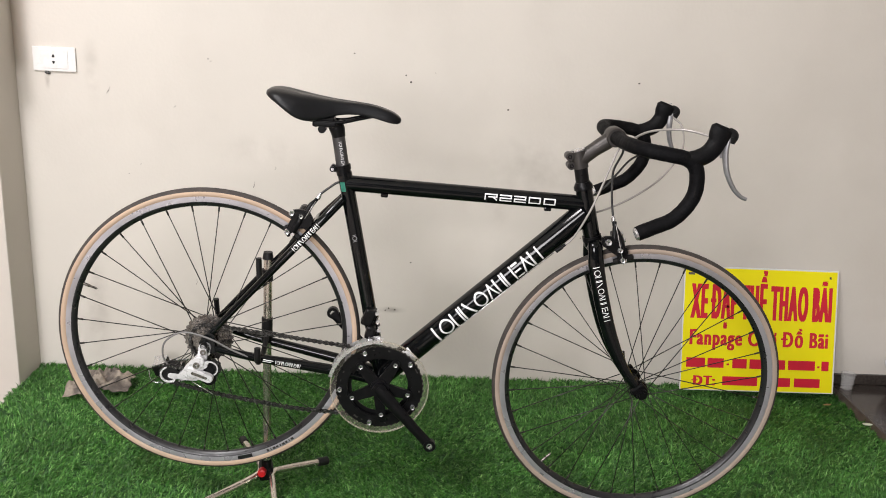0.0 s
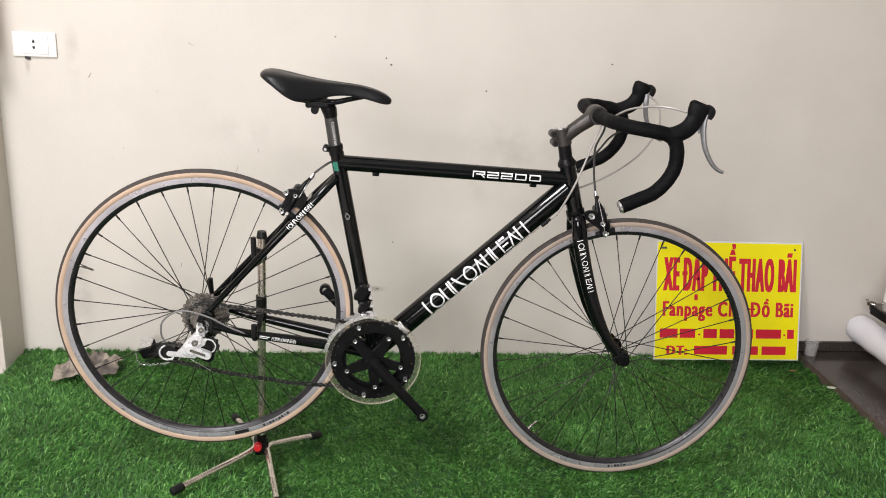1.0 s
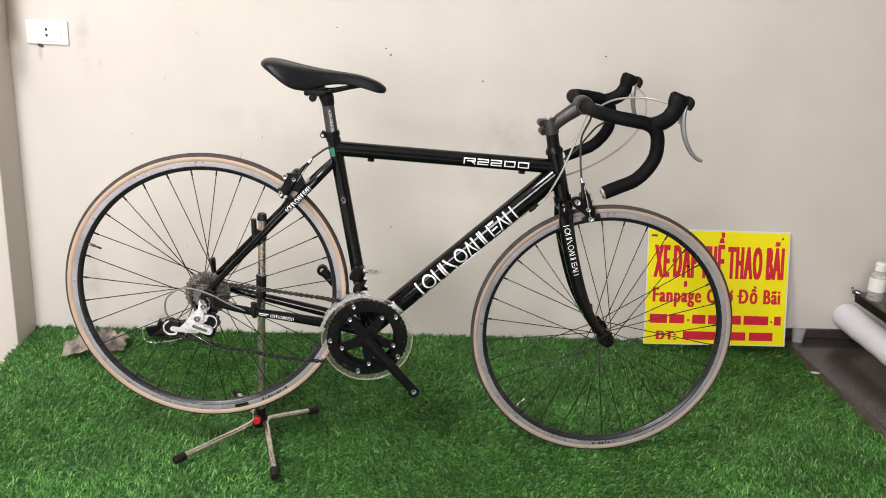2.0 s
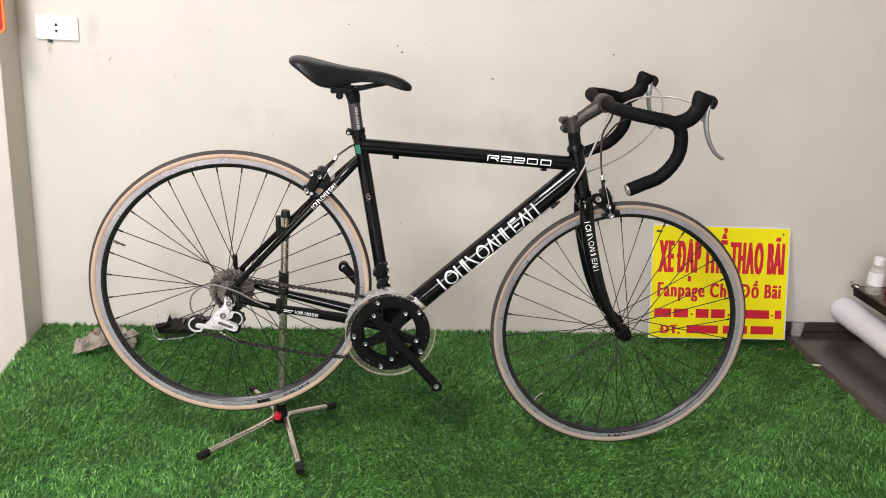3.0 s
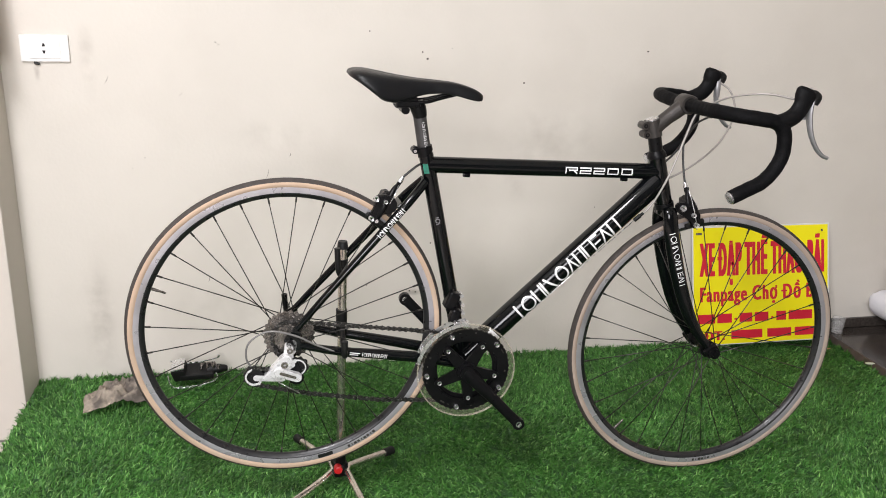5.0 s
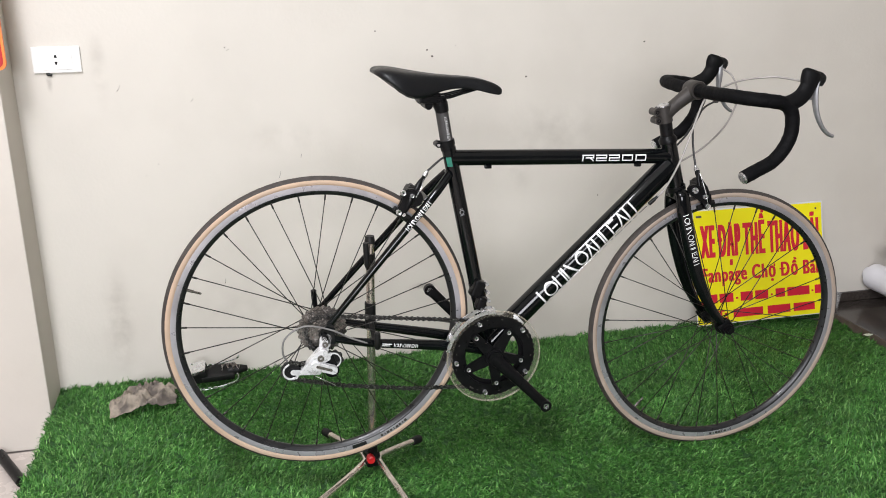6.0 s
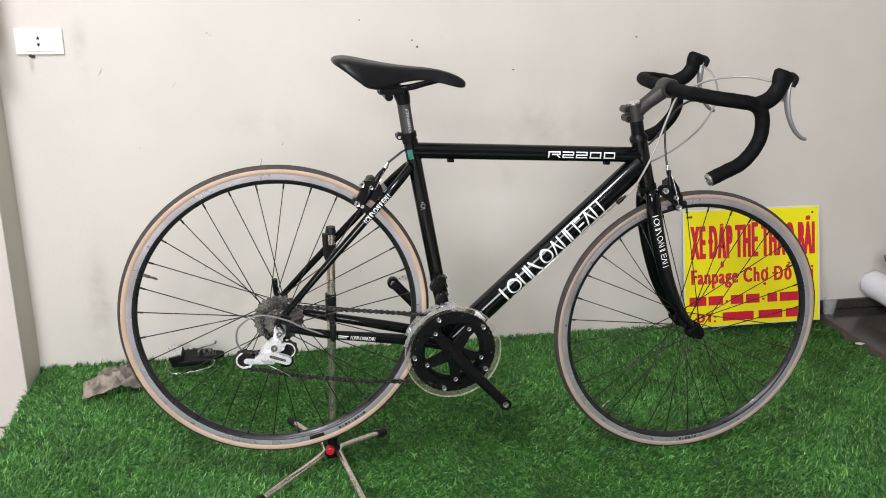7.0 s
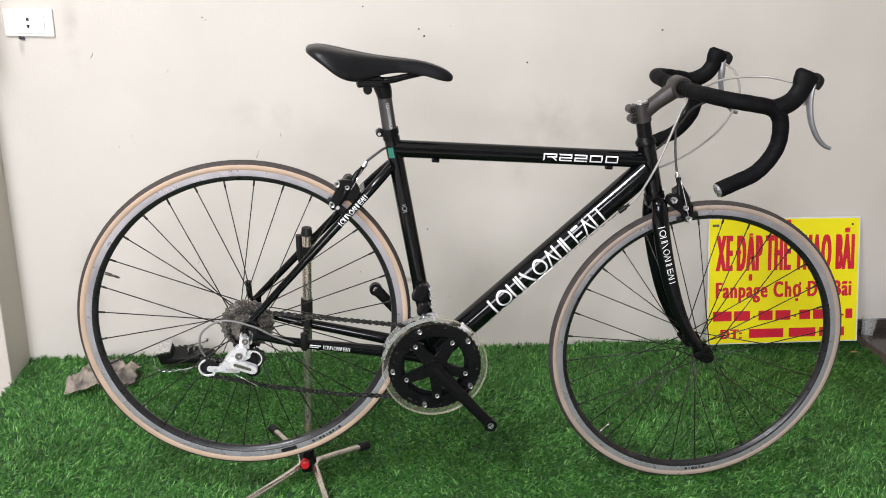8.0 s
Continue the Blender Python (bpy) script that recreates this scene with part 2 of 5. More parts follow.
def bone(a, ra, b, rb, n=10):
    """Outline of a link with a round end of radius ra at a and rb at b."""
    a, b = Vector(a), Vector(b)
    t = math.atan2((b - a).y, (b - a).x)
    pts = [a + Vector((math.cos(t + math.pi / 2 + math.pi * k / n), math.sin(t + math.pi / 2 + math.pi * k / n))) * ra for k in range(n + 1)]
    pts += [b + Vector((math.cos(t - math.pi / 2 + math.pi * k / n), math.sin(t - math.pi / 2 + math.pi * k / n))) * rb for k in range(n + 1)]
    return [tuple(p) for p in pts]


def disc(bm, x, y0, y1, z, r, seg=16, slot=0):
    """A round boss along y."""
    return plate(bm, [(x + r * math.cos(2 * math.pi * k / seg), z + r * math.sin(2 * math.pi * k / seg)) for k in range(seg)], y0, y1, slot=slot)


def to_mesh(name, bm, *materials):
    bmesh.ops.recalc_face_normals(bm, faces=bm.faces)
    for e in bm.edges:
        if len(e.link_faces) == 2 and e.calc_face_angle(0.0) > 0.75:
            e.smooth = False
    me = bpy.data.meshes.new(name)
    bm.to_mesh(me)
    bm.free()
    for m in materials:
        me.materials.append(m)
    return me


def part(name, bm, material, parent, label=""):
    """One mesh object under a thing or a part; material may be a tuple."""
    ms = material if isinstance(material, tuple) else (material,)
    ob = new(name, bm if isinstance(bm, bpy.types.Mesh) else to_mesh(name, bm, *ms))
    ob.parent = parent
    return tagged(ob, label)


def thing(name, label, category, m=None, kind="", group=""):
    ob = new(name)
    ob.empty_display_size = 0.05
    ob.matrix_world = m or Matrix()
    return tagged(ob, label, category, group, kind)


def solid(name, bm, material, label, category, m=None, kind="", group=""):
    ms = material if isinstance(material, tuple) else (material,)
    ob = new(name, to_mesh(name, bm, *ms))
    ob.matrix_world = m or Matrix()
    return tagged(ob, label, category, group, kind)


def slab(x0, x1, y0, y1, z0, z1, bevel=0.0):
    bm = bmesh.new()
    return box(bm, (x1 - x0, y1 - y0, z1 - z0), pose((x0 + x1) / 2, (y0 + y1) / 2, (z0 + z1) / 2), bevel)


# ---- the room ----
solid("wall_back", slab(-1.115, 3.2, 0, 0.15, -0.1, 2.9), PLASTER, "cream painted plaster wall with faint stains and darker patches", "wall", kind="structure")
solid("wall_pier", slab(-4.0, -1.115, -0.151, 0.15, -0.1, 2.9, 0.004), PIER, "cream plastered pier standing proud of the wall", "wall", kind="structure")
solid("wall_left", slab(-4.15, -4.0, -5.0, 0.15, -0.1, 2.9), PIER, "plain cream plaster side wall", "wall", kind="structure")
solid("wall_right", slab(3.2, 3.35, -5.0, 0.15, -0.1, 2.9), PIER, "plain cream plaster side wall", "wall", kind="structure")
# Unseen wall added behind the camera; its grey sets what glossy parts reflect.
solid("wall_front", slab(-4.15, 3.35, -5.15, -5.0, -0.1, 2.9), FRONT_GREY, "plain grey unseen wall behind the camera", "wall", kind="structure")
solid("ceiling", slab(-4.15, 3.35, -5.15, 0.15, 2.9, 3.0), CEILING, "plain white painted ceiling", "ceiling", kind="structure")
floor = solid("floor", slab(-4.15, 3.35, -5.15, 0.15, -0.2, -0.104), GROUT, "pale glazed floor tiles with thin grout", "floor", kind="structure")
solid("platform", slab(-1.108, 1.42, -2.0, 0.0, -0.104, 0.0, 0.004), CONCRETE, "low concrete platform under artificial turf", "platform", kind="structure")

# ---- dark stone step beside the turf ----
bm = slab(1.424, 3.19, -2.2, -0.002, -0.104, 0.032, 0.003)
for f in bm.faces:
    if f.normal.x < -0.5:
        f.material_index = 1
solid("stone_step", bm, (GRANITE, STONE_EDGE), "dark polished stone step with a brown edge", "step", kind="structure")

# Added strip that carries the step's dark stone up to the wall line.
solid("stone_back_strip", slab(1.395, 3.19, -0.012, 0.0, 0.034, 0.067, 0.002), GRANITE, "added dark stone strip along the wall foot", "skirting", kind="structure")

# ---- the bicycle: x ahead from the rear hub, y away from the drive side, z up across the wheelbase ----
BASE = Vector((-0.405, -0.738, 0.430))
FRONT = Vector((0.567, -0.729, 0.339))
ax = (FRONT - BASE).normalized()
ay = Vector((0, 0, 1)).cross(ax).normalized()
az = ax.cross(ay)
BIKE = Matrix((ax, ay, az)).transposed().to_4x4()
BIKE.translation = BASE
WB = (FRONT - BASE).length
R_WHEEL = 0.333
BB = V(0.388, 0, -0.060)
bike = thing("road_bicycle", "black road racing bicycle with tan-wall tyres on a stand", "bicycle", BIKE)


def on_tube(a, b, r, shapes, s0, length, height, name, parent, label="", off=0.0007, yflip=-1, h0=0.0, onto=None):
    """Flat lettering-sized strokes laid round the drive side of a tube from a to b. Shapes: strokes of (u, v) in letter heights, with a width."""
    a, b = Vector(a), Vector(b)
    d = (b - a).normalized()
    up = d.cross(Vector((0, -1, 0))).normalized()
    up = up if up.z > 0 else -up
    bm = bmesh.new()
    skin = onto and bvhtree.BVHTree.FromPolygons([v.co for v in onto.data.vertices], [p.vertices for p in onto.data.polygons])

    def at(u, v):
        s, h = s0 + u * length, h0 + v * height
        p = a + d * s + up * h
        hit = skin and skin.ray_cast(Vector((p.x, -0.5, p.z)), Vector((0, 1, 0)))[0]
        if hit:
            return (p.x, hit.y - off, p.z)
        rr = r(s) if callable(r) else r
        k = a.y + d.y * s + yflip * (math.sqrt(max(rr * rr - h * h, 0)) + off)
        return (p.x, k, p.z)

    for pts, w in shapes:
        for (u0, v0), (u1, v1) in zip(pts, pts[1:]):
            du, dv = (u1 - u0) * length, (v1 - v0) * height
            n = math.hypot(du, dv) or 1
            eu, ev = -dv / n * w * height / 2 / length, du / n * w / 2
            tu, tv = du / n * w * height / 2 / length, dv / n * w / 2
            steps = max(1, int(abs(dv) / 0.0025))
            row = []
            for k in range(steps + 1):
                t = k / steps
                u, v = u0 - tu + (u1 - u0 + 2 * tu) * t, v0 - tv + (v1 - v0 + 2 * tv) * t
                row.append((bm.verts.new(at(u + eu, v + ev)), bm.verts.new(at(u - eu, v - ev))))
            for p, q in zip(row, row[1:]):
                bm.faces.new((p[0], p[1], q[1], q[0]))
    return part(name, bm, WHITE_INK, parent, label)


def ring(u, w, n=14):
    return [(u + w / 2 + w / 2 * math.cos(2 * math.pi * k / n), 0.5 * math.sin(2 * math.pi * k / n)) for k in range(n + 1)]


def wordmark(weight=0.12):
    """Plain bars, dashes, tents and rings in the rhythm of a two-word mark, one shape a letter."""
    s, u = [], 0.0
    for kind, w in (("bar", 0.055), ("ring", 0.125), ("pair", 0.09), ("bar", 0.04), ("slant", 0.075), ("gap", 0.02), ("ring", 0.115), ("tent", 0.09), ("pair", 0.085), ("pair", 0.10), ("dash", 0.065), ("tent", 0.095), ("pair", 0.09)):
        a, z = u + 0.006, u + w - 0.016
        if kind == "ring":
            s.append((ring(a, z - a, 20), weight))
        elif kind == "bar":
            s.append(([(a, -0.5), (a, 0.5)], weight * 1.15))
        elif kind == "pair":
            s += [([(a, -0.5), (a, 0.5)], weight * 1.15), ([(z, -0.5), (z, 0.5)], weight)]
        elif kind == "slant":
            s.append(([(z, -0.5), (a, 0.5)], weight * 1.2))
        elif kind == "tent":
            s += [([(a, -0.5), ((a + z) / 2, 0.5)], weight), ([(z, -0.5), ((a + z) / 2, 0.5)], weight)]
        elif kind == "dash":
            s += [([(a, v), (z, v)], weight * 1.1) for v in (-0.48, 0.0, 0.48)]
        u += w
    return [([(x / u, y) for x, y in pts], w) for pts, w in s]


# -- frame --
bm = bmesh.new()
ST_TOP, HT_TOP, HT_LOW = V(0.2525, 0, 0.404), V(0.7705, 0, 0.440), V(0.8105, 0, 0.331)
tube(bm, [BB + V(0.003, 0, 0), ST_TOP + V(0.002, 0, 0)], 0.0157, 20)
disc(bm, BB.x, -0.034, 0.034, BB.z, 0.0225, 24)
frameset = part("frame", bm, PAINT, bike, "glossy black frame, seat tube and bottom bracket shell")
bm = bmesh.new()
tube(bm, [HT_TOP, HT_LOW], [0.0182, 0.0178, 0.0178, 0.0185], 24)
part("head_tube", bm, PAINT, frameset)
TT0, TT1 = V(0.262, 0, 0.3815), V(0.775, 0, 0.405)
bm = bmesh.new()
tube(bm, [TT0, TT1], 0.0172, 24)
part("top_tube", bm, PAINT, frameset)
DT0, DT1 = V(0.3975, 0, -0.0447), V(0.783, 0, 0.3850)
bm = bmesh.new()
tube(bm, [DT0, DT1], 0.0258, 28)
part("down_tube", bm, PAINT, frameset)
near_stay = near_chain_stay = near_blade = None
for side in (-1, 1):
    bm = bmesh.new()
    tube(bm, spline([(0.258, side * 0.012, 0.347), (0.222, side * 0.030, 0.302), (0.16, side * 0.040, 0.222), (0.075, side * 0.052, 0.111), (0.008, side * 0.060, 0.022)]), [0.0095, 0.0095, 0.0085, 0.0075, 0.0065], 12)
    stay = part("seat_stay", bm, PAINT, frameset)
    near_stay = stay if side < 0 else near_stay
    bm = bmesh.new()
    tube(bm, spline([(0.375, side * 0.022, -0.056), (0.30, side * 0.032, -0.042), (0.20, side * 0.043, -0.031), (0.10, side * 0.054, -0.021), (0.012, side * 0.060, -0.007)]), [0.0125, 0.0125, 0.011, 0.0095, 0.007], 12)
    stay = part("chain_stay", bm, PAINT, frameset)
    near_chain_stay = stay if side < 0 else near_chain_stay
    bm = bmesh.new()
    plate(bm, [(-0.012, 0.004), (-0.006, 0.018), (0.010, 0.030), (0.020, 0.024), (0.022, -0.002), (0.024, -0.016), (0.006, -0.018), (-0.006, -0.012)], side * 0.063, side * 0.068)
    part("dropout", bm, PAINT, frameset)
    # wheel skewer ends
    bm = bmesh.new()
    disc(bm, 0, side * 0.066, side * 0.078, 0, 0.0075)
    if side > 0:
        tube(bm, spline([(0, 0.08, 0), (-0.006, 0.084, 0.024), (-0.010, 0.082, 0.052)]), [0.005, 0.006, 0.0065], 8)
    part("skewer_end", bm, SATIN, frameset)
bm = bmesh.new()
box(bm, (0.018, 0.06, 0.014), pose(0.212, 0, 0.292, 0, 40, 0), 0.003)
part("stay_bridge", bm, PAINT, frameset)
bm = bmesh.new()
tube(bm, [(0.2478, 0, 0.4195), (0.2512, 0, 0.4085)], 0.0178, 20)
tube(bm, [(0.2512, 0, 0.409), (0.2545, 0, 0.399)], 0.0157, 20)
box(bm, (0.014, 0.016, 0.014), pose(0.2315, 0, 0.4105, 0, 18, 0), 0.003)
disc(bm, 0.229, -0.013, 0.013, 0.4095, 0.0060)
clampo = part("seat_clamp", bm, SATIN, frameset, "black seat collar")
bm = bmesh.new()
disc(bm, 0.229, -0.0145, -0.0128, 0.4095, 0.0032, 10)
part("bolt", bm, ALLOY, clampo)
for (x, z) in ((0.345, 0.3665), (0.70, 0.3835)):
    bm = bmesh.new()
    box(bm, (0.016, 0.010, 0.009), pose(x, -0.006, z, 0, -3, 0), 0.003)
    part("cable_stop", bm, PAINT, frameset)
tag_mark = on_tube(BB + V(0.003, 0, 0), ST_TOP + V(0.002, 0, 0), 0.0157, [([(0, v), (1, v)], 0.34) for v in (-0.4, -0.13, 0.13, 0.4)], 0.446, 0.018, 0.0090, "sticker", frameset, "small green sticker", h0=-0.0072)
tag_mark.data.materials[0] = GREEN_TAG
# lettering on the tubes
on_tube(DT0, DT1, 0.0258, wordmark(0.125), 0.151, 0.299, 0.032, "lettering", frameset, "white plain wordmark shapes")
R = [([(0.0, -0.5), (0.0, 0.5)], 0.23), ([(0.0, 0.5), (0.165, 0.5), (0.165, 0.05), (0.05, 0.05)], 0.23), ([(0.11, 0.05), (0.165, -0.5)], 0.23)]
two = lambda u: [([(u, 0.5), (u + 0.155, 0.5), (u + 0.155, 0.0), (u, 0.0), (u, -0.5), (u + 0.155, -0.5)], 0.23)]
nought = lambda u: [([(u, -0.5), (u, 0.5), (u + 0.155, 0.5), (u + 0.155, -0.5), (u, -0.5)], 0.23)]
on_tube(TT0, TT1, 0.0172, R + two(0.215) + two(0.42) + nought(0.63) + nought(0.845), 0.298, 0.152, 0.0118, "lettering", frameset, "white model number")
SS0, SS1 = V(0.16, -0.040, 0.222), V(0.222, -0.030, 0.302)
on_tube(SS0, SS1, 0.0092, wordmark(0.14), 0.012, 0.076, 0.0095, "lettering", frameset, onto=near_stay)
on_tube((0.10, -0.054, -0.021), (0.20, -0.043, -0.031), 0.0108, [([(0, 0.3), (1, 0.3)], 0.25), ([(0, -0.25), (0.8, -0.25)], 0.3)], 0.028, 0.021, 0.007, "lettering", frameset, onto=near_chain_stay)
on_tube((0.10, -0.054, -0.021), (0.20, -0.043, -0.031), 0.0108, wordmark(0.13), 0.055, 0.055, 0.0075, "lettering", frameset, onto=near_chain_stay)
crest = on_tube(BB + V(0.003, 0, 0), ST_TOP + V(0.002, 0, 0), 0.0157, [(ring(0.2, 0.6, 10), 0.16), ([(0.0, -0.5), (0.1, 0.4)], 0.16), ([(1, -0.3), (1, 0.3)], 0.16)], 0.332, 0.015, 0.009, "lettering", frameset, h0=-0.002)
crest.data.materials[0] = LEVER_ALLOY
on_tube(DT0, DT1, 0.0258, [([(0.0, -0.45), (0.0, 0.5)], 0.22), ([(0.5, -0.5), (0.5, 0.4)], 0.22), ([(1.0, -0.4), (1.0, 0.5)], 0.2)], 0.068, 0.013, 0.030, "lettering", frameset)
# fine cable under the down tube
bm = bmesh.new()
tube(bm, [(0.43, -0.012, -0.038), (0.7300, -0.030, 0.2975)], 0.0008, 6)
part("inner_cable", bm, ALLOY, frameset)

# -- fork and headset --
bm = bmesh.new()
tube(bm, [HT_LOW + V(-0.0015, 0, 0.004), HT_LOW + V(0.005, 0, -0.016)], [0.0195, 0.0205, 0.019], 24)
box(bm, (0.034, 0.060, 0.026), pose(0.8170, 0, 0.313, 0, 18, 0), 0.011)
fork = part("fork", bm, PAINT, bike, "glossy black curved fork")
blade_pts = lambda s: [(0.8140, s * 0.012, 0.3225), (0.8155, s * 0.026, 0.3165), (0.8270, s * 0.031, 0.268), (0.8560, s * 0.034, 0.187), (0.891, s * 0.038, 0.109), (0.927, s * 0.043, 0.051), (0.959, s * 0.048, 0.016), (0.976, s * 0.051, 0.002)]
for s in (-1, 1):
    bm = bmesh.new()
    tube(bm, spline(blade_pts(s)), [0.0150, 0.0160, 0.018, 0.0175, 0.0155, 0.012, 0.009, 0.008], 16, wide=0.72)
    blade = part("fork_blade", bm, PAINT, fork)
    near_blade = blade if s < 0 else near_blade
    bm = bmesh.new()
    box(bm, (0.026, 0.009, 0.034), pose(0.972, s * 0.053, 0.004, 0, 45, 0), 0.004)
    disc(bm, WB, s * 0.056, s * 0.066, 0, 0.0125)
    disc(bm, WB, s * 0.066, s * 0.071, 0, 0.0075)
    if s > 0:
        tube(bm, spline([(WB, 0.07, 0), (WB - 0.014, 0.074, 0.022), (WB - 0.022, 0.072, 0.045)]), [0.005, 0.006, 0.006], 8)
    part("fork_end", bm, SATIN, fork)
on_tube((0.8205, -0.031, 0.279), (0.8705, -0.036, 0.154), 0.0170, wordmark(0.12), 0.003, 0.128, 0.0122, "lettering", fork, onto=near_blade)
bm = bmesh.new()
d = (HT_TOP - HT_LOW).normalized()
tube(bm, [HT_TOP - d * 0.003, HT_TOP + d * 0.004, HT_TOP + d * 0.006, HT_TOP + d * 0.013], [0.0208, 0.0208, 0.0195, 0.0155], 24)
part("headset", bm, SATIN, fork)
bm = bmesh.new()
tube(bm, [HT_LOW + d * 0.006, HT_LOW - d * 0.006], 0.0212, 24)
part("headset", bm, SATIN, fork)
bm = bmesh.new()
tube(bm, [HT_TOP + d * 0.009, V(0.7545, 0, 0.489)], 0.0148, 20)
part("steerer_spacer", bm, SATIN, fork)

# -- stem --
bm = bmesh.new()
S0, S1 = V(0.7565, 0, 0.482), V(0.7440, 0, 0.5175)
tube(bm, [S0, S1], [0.0172, 0.0185, 0.0185, 0.0185, 0.0175], 24)
tube(bm, spline([(0.752, 0, 0.499), (0.779, 0, 0.525), (0.817, 0, 0.558)]), [0.0175, 0.0158, 0.0155, 0.017, 0.018], 20)
lathe(bm, [(0.0135, -0.021), (0.0195, -0.021), (0.021, -0.017), (0.021, 0.017), (0.0195, 0.021), (0.0135, 0.021)], 28, (0.817, 0, 0.558))
for z, x in ((0.5035, 0.7265), (0.4845, 0.7335)):
    disc(bm, x, -0.013, 0.013, z, 0.0085, 16)
stem = part("stem", bm, STEM_GREY, bike, "worn dark grey anodised handlebar stem")
bm = bmesh.new()
e = (S1 - S0).normalized()
tube(bm, [S1 - e * 0.001, S1 + e * 0.003], 0.0145, 20)
part("top_cap", bm, ALLOY, stem, "bright alloy top cap")
for z, x in ((0.5035, 0.7265), (0.4845, 0.7335)):
    bm = bmesh.new()
    lathe(bm, [(0.0022, -0.0142), (0.0048, -0.0142), (0.0048, -0.0128), (0.0022, -0.0128)], 14, (x, 0, z))
    part("bolt", bm, SATIN, stem)

# -- drop handlebar, hoods and levers --
near = [(0.817, 0.020, 0.558), (0.817, 0.085, 0.559), (0.822, 0.140, 0.561), (0.842, 0.176, 0.561), (0.880, 0.190, 0.560), (0.918, 0.191, 0.556), (0.938, 0.192, 0.539), (0.9450, 0.193, 0.508), (0.9420, 0.194, 0.482), (0.928, 0.196, 0.455), (0.908, 0.197, 0.433), (0.880, 0.198, 0.417), (0.846, 0.199, 0.398)]
bar = None
for s in (-1, 1):
    pts = spline([(x, s * y, z) for x, y, z in near], 8)
    bm = bmesh.new()
    # wound tape: a slight ridge at every turn
    dense = []
    for p, q in zip(pts, pts[1:]):
        for k in range(3):
            dense.append(p.lerp(q, k / 3))
    rad = [0.0148 + 0.0001 * math.sin(i * 1.05) + 0.00015 * math.sin(i * 0.37) for i in range(len(dense))]
    tube(bm, dense, rad, 16)
    if bar is None:
        core = bmesh.new()
        tube(core, [(0.817, -0.03, 0.558), (0.817, 0.03, 0.558)], 0.0135, 16)
        bar = part("handlebar", core, STEM_GREY, bike, "drop handlebar wrapped in black tape")
    part("bar_tape", bm, TAPE, bar, "black padded bar tape")
    end = Vector(pts[-1])
    way = (Vector(pts[-1]) - Vector(pts[-3])).normalized()
    bm = bmesh.new()
    tube(bm, [end - way * 0.002, end + way * 0.003, end + way * 0.0042], [0.0125, 0.0125, 0.008], 16)
    part("bar_plug", bm, ALLOY, bar, "bright bar end plug")
    # rubber hood
    bm = bmesh.new()
    hood = [(0.918, s * 0.191, 0.556), (0.940, s * 0.191, 0.563), (0.957, s * 0.190, 0.576), (0.967, s * 0.189, 0.595), (0.970, s * 0.188, 0.611), (0.9725, s * 0.187, 0.623), (0.974, s * 0.187, 0.629)]
    tube(bm, spline(hood, 5), [0.0150, 0.0175, 0.0180, 0.0185, 0.0220, 0.0225, 0.0155], 18, wide=[0.95, 0.85, 0.72, 0.66, 0.66, 0.66, 0.7])
    lever = part("brake_lever", bm, RUBBER, bike, "brake and shift lever with black rubber hood")
    bm = bmesh.new()
    tube(bm, spline([(0.9855, s * 0.187, 0.617), (0.996, s * 0.187, 0.612), (0.9945, s * 0.187, 0.598)]), [0.011, 0.012, 0.008], 12, wide=0.8)
    part("lever_body", bm, PLASTIC, lever)
    bm = bmesh.new()
    tube(bm, spline([(0.989, s * 0.187, 0.612), (0.988, s * 0.188, 0.585), (0.994, s * 0.190, 0.556), (1.004, s * 0.191, 0.533), (1.020, s * 0.192, 0.511), (1.036, s * 0.193, 0.4985), (1.0485, s * 0.193, 0.4945)]), [0.0052, 0.0060, 0.0056, 0.0050, 0.0046, 0.0042, 0.0038], 10, wide=1.4)
    part("lever_blade", bm, LEVER_ALLOY, lever, "grey alloy lever blade")
    bm = bmesh.new()
    tube(bm, spline([(0.984, s * 0.176, 0.603), (0.985, s * 0.175, 0.585), (0.989, s * 0.176, 0.566)]), [0.005, 0.0065, 0.004], 8, wide=0.5)
    part("shift_paddle", bm, LEVER_ALLOY, lever)
    bm = bmesh.new()
    for k in (-1, 1):
        box(bm, (0.005, 0.004, 0.0012), pose(0.9745 + 0.006 * k, s * 0.187, 0.6298, 0, -6, 0))
    part("badge", bm, ALLOY, lever)

# -- cables --
def cable(name, pts, r, material, label=""):
    bm = bmesh.new()
    tube(bm, spline(pts, 8), r, 8)
    return part(name, bm, material, bike, label)


cable("shift_cable", [(0.960, -0.172, 0.604), (0.924, -0.150, 0.607), (0.897, -0.130, 0.603), (0.871, -0.100, 0.593), (0.854, -0.075, 0.580), (0.838, -0.050, 0.560), (0.821, -0.042, 0.541), (0.809, -0.040, 0.493), (0.798, -0.040, 0.445), (0.786, -0.040, 0.400), (0.770, -0.036, 0.353), (0.758, -0.033, 0.328), (0.7475, -0.033, 0.3165)], 0.0024, CABLE_GREY, "grey gear cable housing")
cable("shift_cable", [(0.978, 0.184, 0.606), (0.992, 0.178, 0.599), (1.011, 0.163, 0.584), (1.012, 0.130, 0.550), (1.000, 0.110, 0.518), (0.958, 0.080, 0.466), (0.894, 0.050, 0.421), (0.828, 0.032, 0.387), (0.790, 0.029, 0.376)], 0.0024, CABLE_GREY, "grey gear cable housing")
cable("brake_cable", [(0.832, -0.026, 0.546), (0.838, -0.010, 0.526), (0.829, 0.0, 0.487), (0.832, 0.0, 0.452), (0.8385, -0.004, 0.415), (0.8445, -0.0095, 0.388)], 0.0025, CABLE_BLACK)
